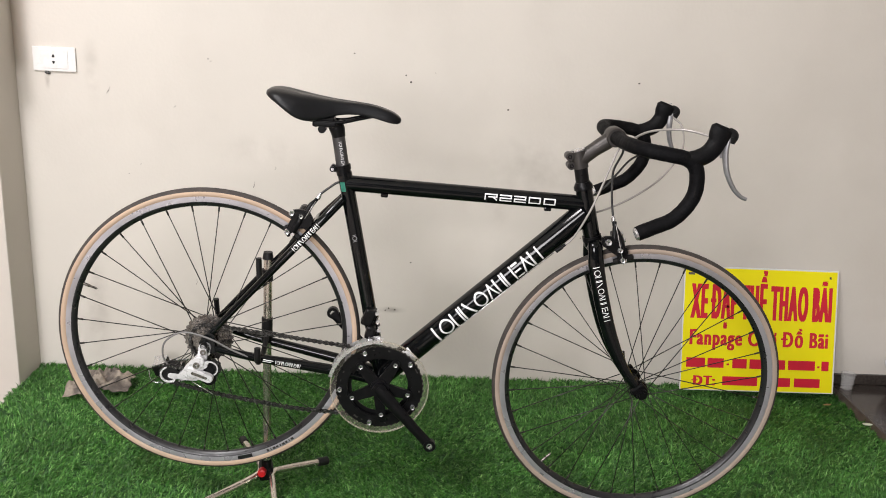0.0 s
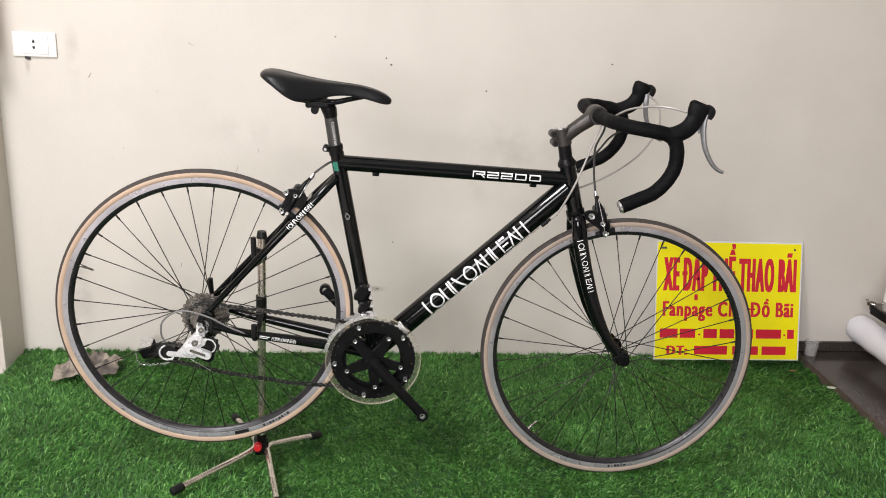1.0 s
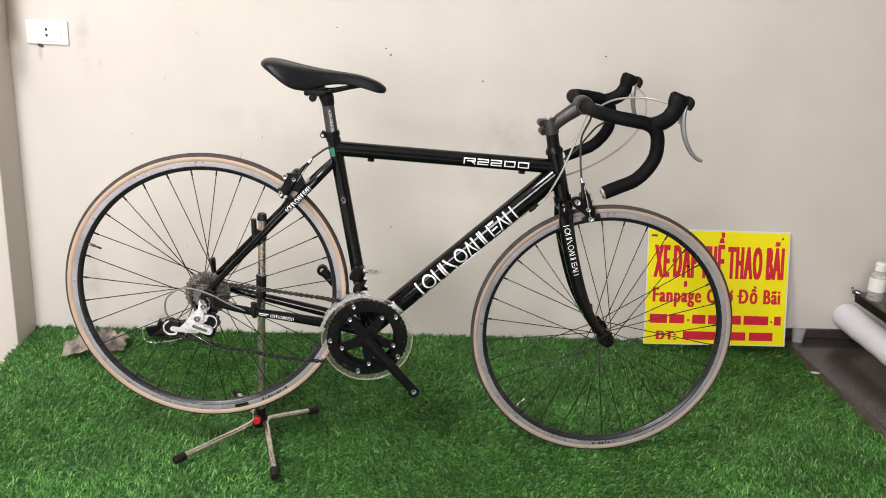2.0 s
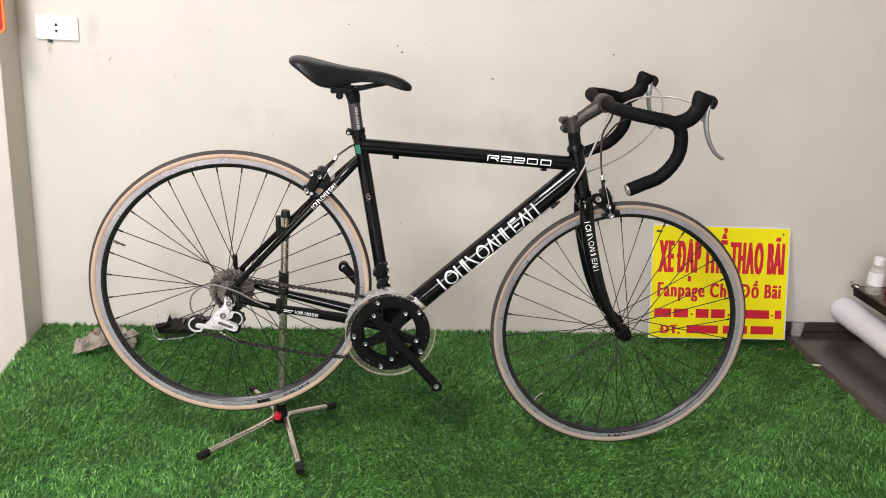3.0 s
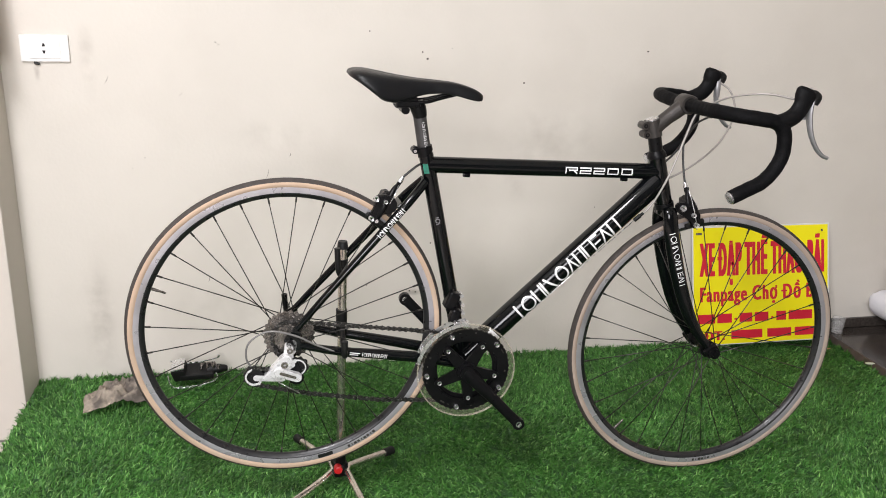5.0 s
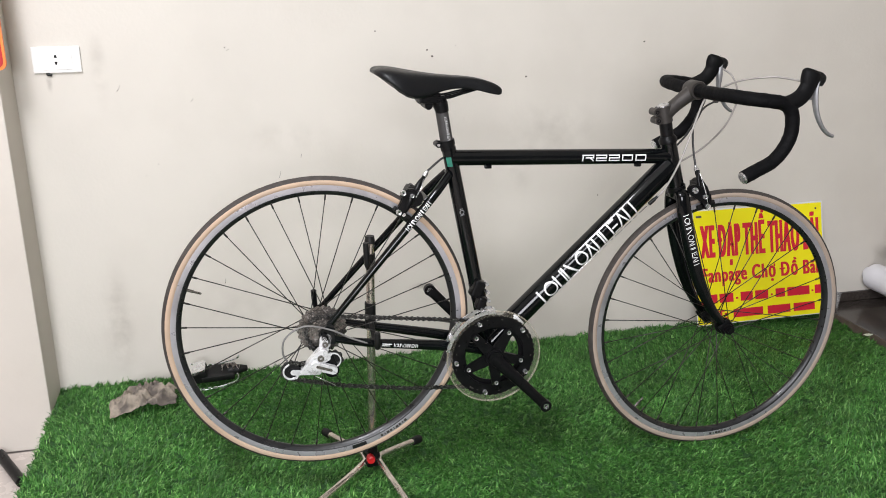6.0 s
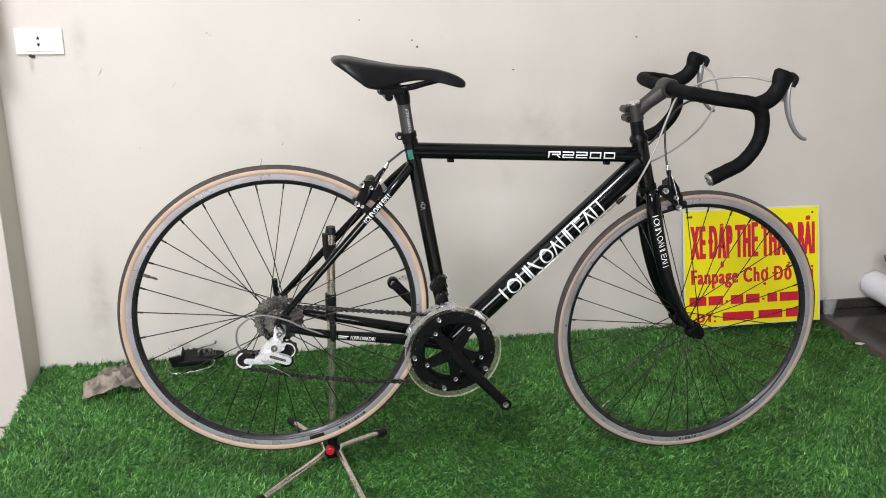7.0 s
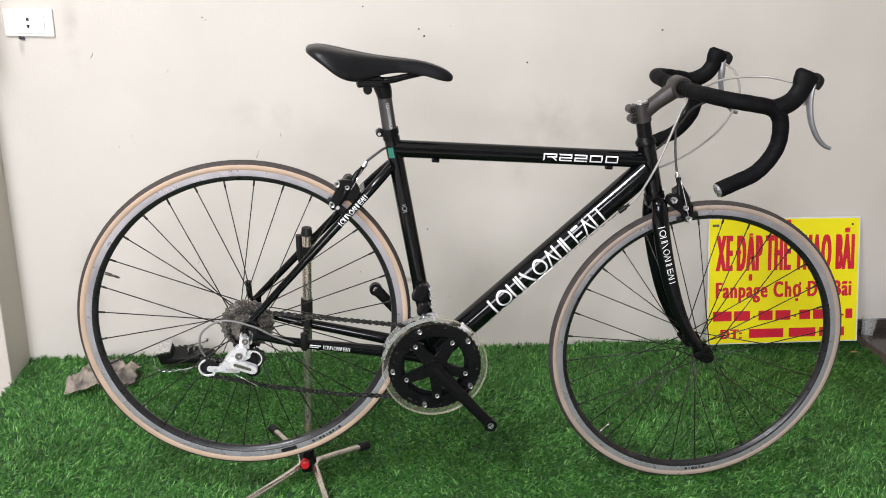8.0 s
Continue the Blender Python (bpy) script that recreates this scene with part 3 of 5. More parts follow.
cable("brake_cable", [(0.905, 0.170, 0.540), (0.945, 0.110, 0.526), (0.925, 0.090, 0.524), (0.895, 0.070, 0.515), (0.871, 0.050, 0.502), (0.850, 0.035, 0.478), (0.822, 0.027, 0.440), (0.785, 0.023, 0.410), (0.73, 0.021, 0.397), (0.60, 0.020, 0.392), (0.45, 0.020, 0.386), (0.345, 0.020, 0.380)], 0.0025, CABLE_BLACK)
cable("brake_cable", [(0.262, 0.004, 0.384), (0.243, -0.002, 0.380), (0.226, -0.006, 0.367), (0.2085, -0.009, 0.351)], 0.0025, CABLE_BLACK)
cable("derailleur_cable", [(0.120, -0.058, -0.028), (0.060, -0.066, -0.006), (0.010, -0.073, 0.018), (-0.045, -0.074, 0.026), (-0.082, -0.073, 0.0), (-0.086, -0.070, -0.035), (-0.072, -0.066, -0.062)], 0.0021, HOUSING, "looped grey gear cable")
for (a, b) in (((0.7475, -0.033, 0.3165), (0.7300, -0.030, 0.2975)), ((0.795, 0.029, 0.383), (0.780, 0.029, 0.372))):
    bm = bmesh.new()
    tube(bm, [a, Vector(a).lerp(Vector(b), 0.3), Vector(a).lerp(Vector(b), 0.35), b], [0.0032, 0.0032, 0.0048, 0.0048], 10)
    part("barrel_adjuster", bm, SATIN, bike)

# -- brakes --
def caliper(x, z, tilt, rim, adj):
    """Dual-pivot rim brake; its own frame: z up along the tilt, arms reach down to the rim."""
    m = pose(x, 0, z, 0, tilt, 0)
    at = lambda a, b, c: m @ V(a, b, c)
    bm = bmesh.new()
    for s in (-1, 1):
        tube(bm, [at(*p) for p in spline([(0.0, -s * 0.010, 0.020), (0.002, s * 0.012, 0.018), (0.003, s * 0.028, 0.002), (0.004, s * 0.027, -0.020), (0.004, s * 0.021, -0.036)])], [0.0095, 0.0105, 0.010, 0.0085, 0.0070], 10, wide=0.85, ref=(1, 0, 0))
    box(bm, (0.020, 0.040, 0.024), m @ pose(0, 0, 0.013), 0.006)
    body = part("brake_caliper", bm, SATIN, bike, "black dual-pivot rim brake")
    bm = bmesh.new()
    for p in ((0.010, 0, 0.018), (0.010, -0.016, 0.008)):
        tube(bm, [at(p[0] - 0.004, p[1], p[2]), at(p[0] + 0.006, p[1], p[2])], [0.0062, 0.0062, 0.0045], 12)
    part("bolt", bm, ALLOY, body)
    bm = bmesh.new()
    up = lambda a, b, c: at(a, b, c) + V(adj[0], 0, adj[1])
    tube(bm, [at(0.004, -0.014, 0.024), up(0.006, -0.012, 0.036), up(0.007, -0.010, 0.045)], [0.0055, 0.004, 0.004], 10)
    part("cable_arm", bm, SATIN, body)
    bm = bmesh.new()
    tube(bm, [up(0.007, -0.010, 0.043), up(0.0074, -0.0095, 0.047), up(0.0074, -0.0095, 0.056)], [0.0055, 0.0055, 0.0032], 12)
    part("barrel_adjuster", bm, ALLOY, body)
    for s in (-1, 1):
        bm = bmesh.new()
        box(bm, (0.046, 0.009, 0.011), m @ pose(0.006, s * 0.0155, -0.035, 0, rim, 0), 0.003)
        part("brake_pad", bm, PLASTIC, body)
        bm = bmesh.new()
        tube(bm, [at(0.006, s * 0.021, -0.034), at(0.006, s * 0.033, -0.034)], [0.0058, 0.0058, 0.004], 12)
        part("pad_bolt", bm, ALLOY, body)
    return body


def near_arm(body, outline, bolts, lever, wire):
    """The outer arm on the drive side: bevelled plate, lever to the cable, bright bolts and bare cable."""
    bm = bmesh.new()
    plate(bm, outline, -0.033, -0.021)
    bmesh.ops.bevel(bm, geom=bm.edges[:], offset=0.002, segments=2, affect="EDGES", clamp_overlap=True)
    tube(bm, spline(lever), [0.0042, 0.0045, 0.006, 0.0075], 10)
    part("brake_arm", bm, SATIN, body)
    for x, z, r in bolts:
        bm = bmesh.new()
        lathe(bm, [(0.0022, -0.0375), (r - 0.001, -0.0385), (r, -0.037), (r, -0.030), (0.0022, -0.030)], 16, (x, 0, z))
        part("bolt", bm, ALLOY, body, "bright bolt")
    bm = bmesh.new()
    tube(bm, spline(wire), 0.0009, 6)
    part("inner_cable", bm, ALLOY, body)


fb = caliper(0.868, 0.327, -19, -4, (-0.012, 0.006))
near_arm(fb, [(0.824, 0.3375), (0.8313, 0.3447), (0.8472, 0.3463), (0.8667, 0.3337), (0.8854, 0.3242), (0.8890, 0.3099), (0.8864, 0.2899), (0.876, 0.2875), (0.8660, 0.3065), (0.8428, 0.3159), (0.828, 0.324)],
         [(0.8399, 0.3331, 0.0072), (0.869, 0.319, 0.0058), (0.8786, 0.297, 0.0058)],
         [(0.8494, -0.016, 0.378), (0.851, -0.020, 0.360), (0.8525, -0.024, 0.350), (0.855, -0.026, 0.334)],
         [(0.8515, -0.022, 0.372), (0.858, -0.034, 0.350), (0.869, -0.040, 0.320), (0.8815, -0.038, 0.288)])
rb = caliper(0.170, 0.294, 26, 6, (0.009, 0.012))
near_arm(rb, [(0.1536, 0.3129), (0.1634, 0.3161), (0.1789, 0.3175), (0.1935, 0.3125), (0.2014, 0.2993), (0.1981, 0.2837), (0.1826, 0.2764), (0.1665, 0.2761), (0.1531, 0.2523), (0.1449, 0.2609), (0.1462, 0.2762), (0.1571, 0.294)],
         [(0.1555, 0.3085, 0.0062), (0.1493, 0.2665, 0.0060), (0.1756, 0.3036, 0.0045)],
         [(0.2046, -0.010, 0.3425), (0.200, -0.014, 0.336), (0.1925, -0.019, 0.327), (0.1836, -0.024, 0.3083)],
         [(0.2036, -0.013, 0.341), (0.194, -0.032, 0.322), (0.184, -0.0345, 0.300)])

# -- saddle and post --
bm = bmesh.new()
# stations along the saddle: x, top z, half width, side drop
stations = [(0.078, 0.5565, 0.022, 0.006), (0.082, 0.5605, 0.042, 0.012), (0.094, 0.5640, 0.060, 0.022), (0.113, 0.5650, 0.0675, 0.034), (0.138, 0.5625, 0.067, 0.050), (0.163, 0.5600, 0.059, 0.056), (0.188, 0.5580, 0.048, 0.050), (0.215, 0.5565, 0.038, 0.036), (0.245, 0.5560, 0.030, 0.027), (0.275, 0.5565, 0.0255, 0.0255), (0.305, 0.5550, 0.0235, 0.027), (0.333, 0.5490, 0.0225, 0.027), (0.352, 0.5415, 0.0185, 0.021), (0.361, 0.5340, 0.009, 0.009)]
rings = []
for x, z, w, drop in stations:
    prof = []
    for k in range(13):
        t = -1 + 2 * k / 12
        y = w * math.copysign(abs(math.sin(t * math.pi / 2)) ** 0.85, t)
        sag = drop * (abs(t) ** 3.2)
        dip = -0.0028 * math.exp(-(y / 0.008) ** 2) * (1 if 0.10 < x < 0.33 else 0.3)
        prof.append(V(x, y, z - sag + dip))
    for t in (0.8, 0.4, -0.4, -0.8):
        prof.append(V(x, w * t * 0.86, z - drop * 0.92 + (0.006 if abs(t) < 0.5 else 0.0) * (drop / 0.03)))
    rings.append([bm.verts.new(p) for p in prof])
for a, b in zip(rings, rings[1:]):
    for k in range(len(a)):
        f = bm.faces.new((a[k], b[k], b[(k + 1) % len(a)], a[(k + 1) % len(a)]))
        f.smooth = True
bm.faces.new(rings[0])
bm.faces.new(rings[-1][::-1])
saddle = part("saddle", bm, LEATHER, bike, "slim black racing saddle")
sub = saddle.modifiers.new("soft", "SUBSURF")
sub.levels = sub.render_levels = 2
for s in (-1, 1):
    bm = bmesh.new()
    tube(bm, spline([(0.125, s * 0.030, 0.532), (0.150, s * 0.024, 0.512), (0.180, s * 0.022, 0.5085), (0.235, s * 0.022, 0.5115), (0.270, s * 0.016, 0.522), (0.310, s * 0.007, 0.534)]), 0.0036, 10)
    part("saddle_rail", bm, SATIN, saddle)
bm = bmesh.new()
tube(bm, [(0.2310, 0, 0.488), (0.2515, 0, 0.408)], 0.0137, 20)
post = part("seat_post", bm, POST_GREY, bike, "dark grey seat post")
bm = bmesh.new()
tube(bm, spline([(0.2345, 0, 0.478), (0.2290, 0, 0.494), (0.222, 0, 0.506)]), [0.0142, 0.0165, 0.016], 16)
box(bm, (0.050, 0.052, 0.012), pose(0.203, 0, 0.5035, 0, -4, 0), 0.004)
box(bm, (0.040, 0.048, 0.010), pose(0.203, 0, 0.5135, 0, -4, 0), 0.004)
disc(bm, 0.199, -0.022, 0.022, 0.492, 0.0085, 14)
disc(bm, 0.184, -0.010, 0.010, 0.500, 0.007, 12)
part("saddle_clamp", bm, SATIN, post)
on_tube((0.2310, 0, 0.488), (0.2515, 0, 0.408), 0.0137, wordmark(0.11), 0.020, 0.055, 0.0056, "lettering", post, h0=0.003)

# -- wheels --
def spoke_mesh(r0, r1, hub_angle, y0, y1):
    """One spoke from the flange to the rim at angle 0, with its nipple."""
    bm = bmesh.new()
    a = V(r0 * math.cos(hub_angle), y0, r0 * math.sin(hub_angle))
    b = V(r1, y1, 0)
    c = b + (a - b).normalized() * 0.013
    tube(bm, [a, c], 0.00115, 6)
    tube(bm, [c, b], 0.0021, 6)
    return to_mesh("spoke", bm, SPOKE)


def wheel(name, x, turn, flange, dish, gum, count=32):
    bm = bmesh.new()
    # rim: brake track outside, dark section inside
    prof = [(0.3155, -0.0098), (0.3040, -0.0098), (0.3005, -0.0085), (0.2945, -0.0045), (0.2930, 0.0), (0.2945, 0.0045), (0.3005, 0.0085), (0.3040, 0.0098), (0.3155, 0.0098), (0.3155, 0.006), (0.312, 0.0), (0.3155, -0.006)]
    lathe(bm, prof, 128, slots=[0, 1, 1, 1, 1, 1, 1, 0, 0, 0, 0, 0])
    w = part("wheel", bm, (RIM_ALLOY, RIM_BLACK), bike, "grey alloy rim with a black inner face")
    w.location = (x, 0, 0)
    bm = bmesh.new()
    rc, rt = 0.3222, 0.0112
    angs = [math.radians(a) for a in (-150, -141, -128, -105, -84, -69, -50, -33, -16, 0, 16, 33, 50, 69, 84, 105, 128, 141, 150)]
    prof = [(rc + rt * math.cos(a), rt * math.sin(a) * 1.03) for a in angs]
    sl = [1 if math.radians(69) < abs((a + b) / 2) < math.radians(136) else 0 for a, b in zip(angs, angs[1:])] + [0]
    lathe(bm, prof, 128, slots=sl)
    part("tyre", bm, (TREAD, gum), w, "dark tread with tan sidewalls")
    bm = bmesh.new()
    lathe(bm, [(0.005, -dish[0] - 0.004), (0.011, -dish[0] - 0.003), (flange, -dish[0] - 0.002), (flange, -dish[0] + 0.002), (0.012, -dish[0] + 0.004), (0.0105, 0), (0.012, dish[1] - 0.004), (flange, dish[1] - 0.002), (flange, dish[1] + 0.002), (0.011, dish[1] + 0.003), (0.005, dish[1] + 0.004)], 32)
    tube(bm, [(0, -0.055, 0), (0, 0.06, 0)], 0.0055, 12)
    part("hub", bm, SATIN, w, "black hub")
    kinds = {}
    for j in range(count):
        side = 1 if j % 2 else -1
        sense = 1 if (j // 2) % 2 else -1
        key = (side, sense)
        if key not in kinds:
            kinds[key] = spoke_mesh(flange - 0.003, 0.2945, sense * 1.35, side * (dish[0] if side < 0 else dish[1]) + sense * 0.0012, side * 0.002)
        sp = part("spoke", kinds[key], SPOKE, w)
        sp.rotation_euler = (0, -(turn + 2 * math.pi * j / count), 0)
    return w


rear = wheel("rear", 0.0, 0.2068, 0.023, (0.020, 0.033), GUM)
frontw = wheel("front", WB, 0.2000, 0.020, (0.034, 0.034), GUM_DULL)
frontw.rotation_euler = (0, 0, math.radians(-2.0))
for w, ang in ((rear, 2.859), (frontw, 4.05)):
    bm = bmesh.new()
    d2 = V(math.cos(ang), 0, math.sin(ang))
    tube(bm, [d2 * 0.296, d2 * 0.280, d2 * 0.279, d2 * 0.266, d2 * 0.263], [0.0034, 0.0034, 0.0026, 0.0026, 0.0015], 8)
    part("valve", bm, STEEL, w)
# pale maker's mark blocks on the rim side
for w, a0, n in ((rear, -1.06, 9), (frontw, -1.45, 6)):
    bm = bmesh.new()
    for k in range(n):
        a = a0 + k * 0.026
        c, s_ = math.cos(a), math.sin(a)
        box(bm, ((0.0058, 0.0044, 0.0056, 0.0050)[k % 4], 0.0007, (0.0050, 0.0022, 0.0062)[k % 3]), Matrix.Translation((0.3098 * c, -0.0106, 0.3098 * s_)) @ Matrix.Rotation(-a, 4, "Y"))
    part("lettering", bm, STEM_GREY, w)

bm = bmesh.new()
for k in range(4):
    a = -1.28 + k * 0.027
    box(bm, (0.0090, 0.0006, 0.0086), Matrix.Translation((0.3098 * math.cos(a), -0.0101, 0.3098 * math.sin(a))) @ Matrix.Rotation(-a, 4, "Y"))
part("rim_label", bm, RIM_BLACK, rear, "dark printed patch on the rim")

# -- cassette --
cas = None
for i, teeth in enumerate((12, 13, 15, 17, 19, 21, 23, 26)):
    bm = bmesh.new()
    r = teeth * 0.0127 / (2 * math.pi)
    y = -0.053 + 0.0042 * i
    out = []
    for k in range(teeth):
        for q, rr in ((0.0, r - 0.0018), (0.26, r + 0.0002), (0.40, r + 0.0018), (0.60, r + 0.0018), (0.74, r + 0.0002)):
            t = 2 * math.pi * (k + q) / teeth
            out.append((rr * math.cos(t), rr * math.sin(t)))
    plate(bm, out, y, y + 0.0018)
    if cas is None:
        core = bmesh.new()
        lathe(core, [(0.006, -0.056), (0.0155, -0.056), (0.0155, -0.018), (0.006, -0.018)], 24)
        cas = part("cassette", core, STEEL, bike, "oily steel sprocket cassette")
    part("sprocket", bm, STEEL, cas)

# -- crankset --
bm = bmesh.new()
C = BB
arms = [math.radians(a) for a in (-8, 64, 136, 208, -80)]
disc(bm, C.x, -0.063, -0.046, C.z, 0.021, 20)
for a in arms:
    e2 = (C.x + 0.066 * math.cos(a), C.z + 0.066 * math.sin(a))
    plate(bm, bone((C.x + 0.012 * math.cos(a), C.z + 0.012 * math.sin(a)), 0.0145, e2, 0.0095), -0.058, -0.050)
crank = part("crankset", bm, SATIN, bike, "black crankset with a five-arm spider")


def chainring(y0, y1, teeth, inner, name, material, label=""):
    bm = bmesh.new()
    r = teeth * 0.0127 / (2 * math.pi)
    n = teeth * 4
    prof_out, prof_in = [], []
    for k in range(n):
        t = 2 * math.pi * k / n
        rr = r + (0.0012 if k % 4 in (0, 1) else -0.0006)
        prof_out.append((rr, t))
        prof_in.append((inner, t))
    vs = [[bm.verts.new((C.x + rr * math.cos(t), y, C.z + rr * math.sin(t))) for rr, t in p] for p, y in ((prof_out, y0), (prof_out, y1), (prof_in, y1), (prof_in, y0))]
    for i in range(4):
        a, b = vs[i], vs[(i + 1) % 4]
        for k in range(n):
            bm.faces.new((a[k], b[k], b[(k + 1) % n], a[(k + 1) % n]))
    return part(name, bm, material, crank, label)


chainring(-0.0515, -0.0455, 48, 0.071, "chainring", SATIN, "black outer chainring")
chainring(-0.0400, -0.0375, 39, 0.063, "chainring", SATIN, "black inner chainring")
bm = bmesh.new()
lathe(bm, [(0.0962, -0.0535), (0.1070, -0.0560), (0.1095, -0.0545), (0.1095, -0.0525), (0.1070, -0.0510), (0.0962, -0.0515)], 72, C)
part("chain_guard", bm, GUARD, crank, "cloudy clear plastic chain guard ring")
# Outer edge ring, drawn paler than the rest of the guard.
bm = bmesh.new()
lathe(bm, [(0.1075, -0.0555), (0.1085, -0.0568), (0.1100, -0.0570), (0.1108, -0.0555), (0.1108, -0.0520), (0.1095, -0.0508), (0.1080, -0.0512)], 72, C)
part("guard_edge", bm, GUARD_EDGE, crank, "pale outer edge of the guard")
bm = bmesh.new()
for k in range(14):
    a = 2 * math.pi * k / 14 + 0.16 * math.sin(k * 2.3)
    box(bm, (0.0020 + 0.0016 * (k % 3 == 0), 0.0006, 0.004 + 0.007 * (k % 4 == 1)), Matrix.Translation((C.x + (0.0890 + 0.0025 * math.sin(k * 1.7)) * math.cos(a), -0.0518, C.z + 0.0890 * math.sin(a))) @ Matrix.Rotation(-a, 4, "Y"))
tagged(part("tooth_marks", bm, STEM_GREY, crank, "worn pale marks on the chainring"), kind="stuff")
ring_bolts = [(0.0652, a) for a in arms] + [(0.0885, math.radians(a)) for a in (-26, 46, 118, 190, 262)]
for r, a in ring_bolts:
    bm = bmesh.new()
    lathe(bm, [(0.0018, -0.0592), (0.0045, -0.0600), (0.0050, -0.0590), (0.0050, -0.050), (0.0018, -0.050)], 14, (C.x + r * math.cos(a), 0, C.z + r * math.sin(a)))
    part("bolt", bm, ALLOY, crank, "bright chainring bolt")
for s, ang in ((-1, -41.5), (1, 138.5)):
    t = math.radians(ang)
    tip = V(C.x + 0.170 * math.cos(t), s * 0.083, C.z + 0.170 * math.sin(t))
    bm = bmesh.new()
    tube(bm, spline([C + V(-0.006 * math.cos(t), s * 0.064, -0.006 * math.sin(t)), C + V(0.045 * math.cos(t), s * 0.071, 0.045 * math.sin(t)), C + V(0.12 * math.cos(t), s * 0.079, 0.12 * math.sin(t)), tip]), [0.0165, 0.0155, 0.0125, 0.0115, 0.0125], 16, wide=[0.62, 0.55])
    disc(bm, C.x, s * 0.056, s * 0.073, C.z, 0.0165, 20)
    lathe(bm, [(0.0066, s * 0.076), (0.0135, s * 0.076), (0.0135, s * 0.0895), (0.0066, s * 0.0895)], 20, (tip.x, 0, tip.z))
    arm = part("crank_arm", bm, SATIN, crank, "black crank arm with no pedal")
    bm = bmesh.new()
    lathe(bm, [(0.0045, s * 0.080), (0.0068, s * 0.080), (0.0068, s * 0.0902), (0.0045, s * 0.0902)], 16, (tip.x, 0, tip.z))
    part("pedal_thread", bm, ALLOY, arm)

# -- front derailleur --
bm = bmesh.new()
box(bm, (0.026, 0.030, 0.040), pose(0.345, -0.014, 0.090, 0, 17, 0), 0.005)
box(bm, (0.020, 0.026, 0.030), pose(0.352, -0.028, 0.060, 0, 12, 0), 0.005)
tube(bm, [(0.356, 0, 0.062), (0.345, 0, 0.100)], 0.0172, 18)
fd = part("front_derailleur", bm, SATIN, bike, "front derailleur with silver cage")
for y in (-0.0605, -0.036):
    bm = bmesh.new()
    arc = [(C.x + rr * math.cos(math.radians(a)), C.z + rr * math.sin(math.radians(a))) for rr, angs in ((0.1165, range(96, 173, 4)), (0.1085, range(172, 95, -4))) for a in angs]
    plate(bm, arc, y, y - 0.0022)
    part("cage_plate", bm, ALLOY, fd, "silver cage plate")
bm = bmesh.new()
box(bm, (0.010, 0.022, 0.006), pose(0.287, -0.0445, -0.017, 0, -60, 0), 0.001)
part("cage_bridge", bm, ALLOY, fd)
bm = bmesh.new()
box(bm, (0.034, 0.024, 0.010), pose(0.366, -0.044, 0.047, 0, 2, 0), 0.002)
part("cage_mount", bm, ALLOY, fd)
for (x, z) in ((0.366, 0.085), (0.362, 0.105), (0.370, 0.066)):
    bm = bmesh.new()
    disc(bm, x, -0.034, -0.012, z, 0.0042, 10)
    part("bolt", bm, ALLOY, fd)

# -- rear derailleur --
def band(cx, cz, r0, r1, a0, a1, n=18):
    """Outline of a flat arc."""
    ang = [math.radians(a0 + (a1 - a0) * k / n) for k in range(n + 1)]
    return [(cx + r1 * math.cos(t), cz + r1 * math.sin(t)) for t in ang] + [(cx + r0 * math.cos(t), cz + r0 * math.sin(t)) for t in ang[::-1]]


bm = bmesh.new()
plate(bm, bone((0.004, -0.004), 0.012, (0.004, -0.018), 0.010), -0.068, -0.062)
plate(bm, bone((-0.002, -0.004), 0.0085, (-0.001, -0.030), 0.0105), -0.078, -0.068)
plate(bm, [(-0.004, -0.026), (0.012, -0.032), (0.013, -0.044), (-0.003, -0.055), (-0.024, -0.067), (-0.044, -0.078), (-0.052, -0.077), (-0.046, -0.066), (-0.030, -0.047), (-0.020, -0.034)], -0.088, -0.066)
bmesh.ops.bevel(bm, geom=bm.edges[:], offset=0.0016, segments=2, affect="EDGES", clamp_overlap=True)
mech = part("rear_derailleur", bm, SILVER_PAINT, bike, "silver rear derailleur with its cage swung back")
bm = bmesh.new()
plate(bm, bone((-0.005, -0.031), 0.0120, (-0.024, -0.057), 0.0135), -0.0925, -0.070)
bmesh.ops.bevel(bm, geom=bm.edges[:], offset=0.002, segments=2, affect="EDGES", clamp_overlap=True)
part("knuckle", bm, SILVER_PAINT, mech)
bm = bmesh.new()
plate(bm, bone((-0.020, -0.055), 0.0095, (0.020, -0.066), 0.0085), -0.098, -0.084)
bmesh.ops.bevel(bm, geom=bm.edges[:], offset=0.002, segments=2, affect="EDGES", clamp_overlap=True)
part("link", bm, SILVER_PAINT, mech)
bm = bmesh.new()
plate(bm, bone((-0.015, -0.0560), 0.0032, (0.014, -0.0640), 0.0028), -0.0986, -0.0975)
part("link_slot", bm, STEEL, mech)
for x, z, r, y in ((0.0005, -0.013, 0.0062, -0.080), (-0.009, -0.0385, 0.0070, -0.0945)):
    bm = bmesh.new()
    lathe(bm, [(0.0026, y - 0.002), (r, y - 0.002), (r, y + 0.006), (0.0026, y + 0.006)], 18, (x, 0, z))
    part("bolt", bm, STEEL, mech)
bm = bmesh.new()
plate(bm, bone((-0.064, -0.0735), 0.0058, (-0.010, -0.074), 0.005), -0.086, -0.083)
plate(bm, band(-0.0680, -0.0715, 0.0155, 0.0185, 108, 305), -0.0862, -0.0828)
plate(bm, bone((-0.0575, -0.0860), 0.0025, (-0.053, -0.0745), 0.0030), -0.0860, -0.0830)
bmesh.ops.bevel(bm, geom=bm.edges[:], offset=0.0006, segments=1, affect="EDGES", clamp_overlap=True)
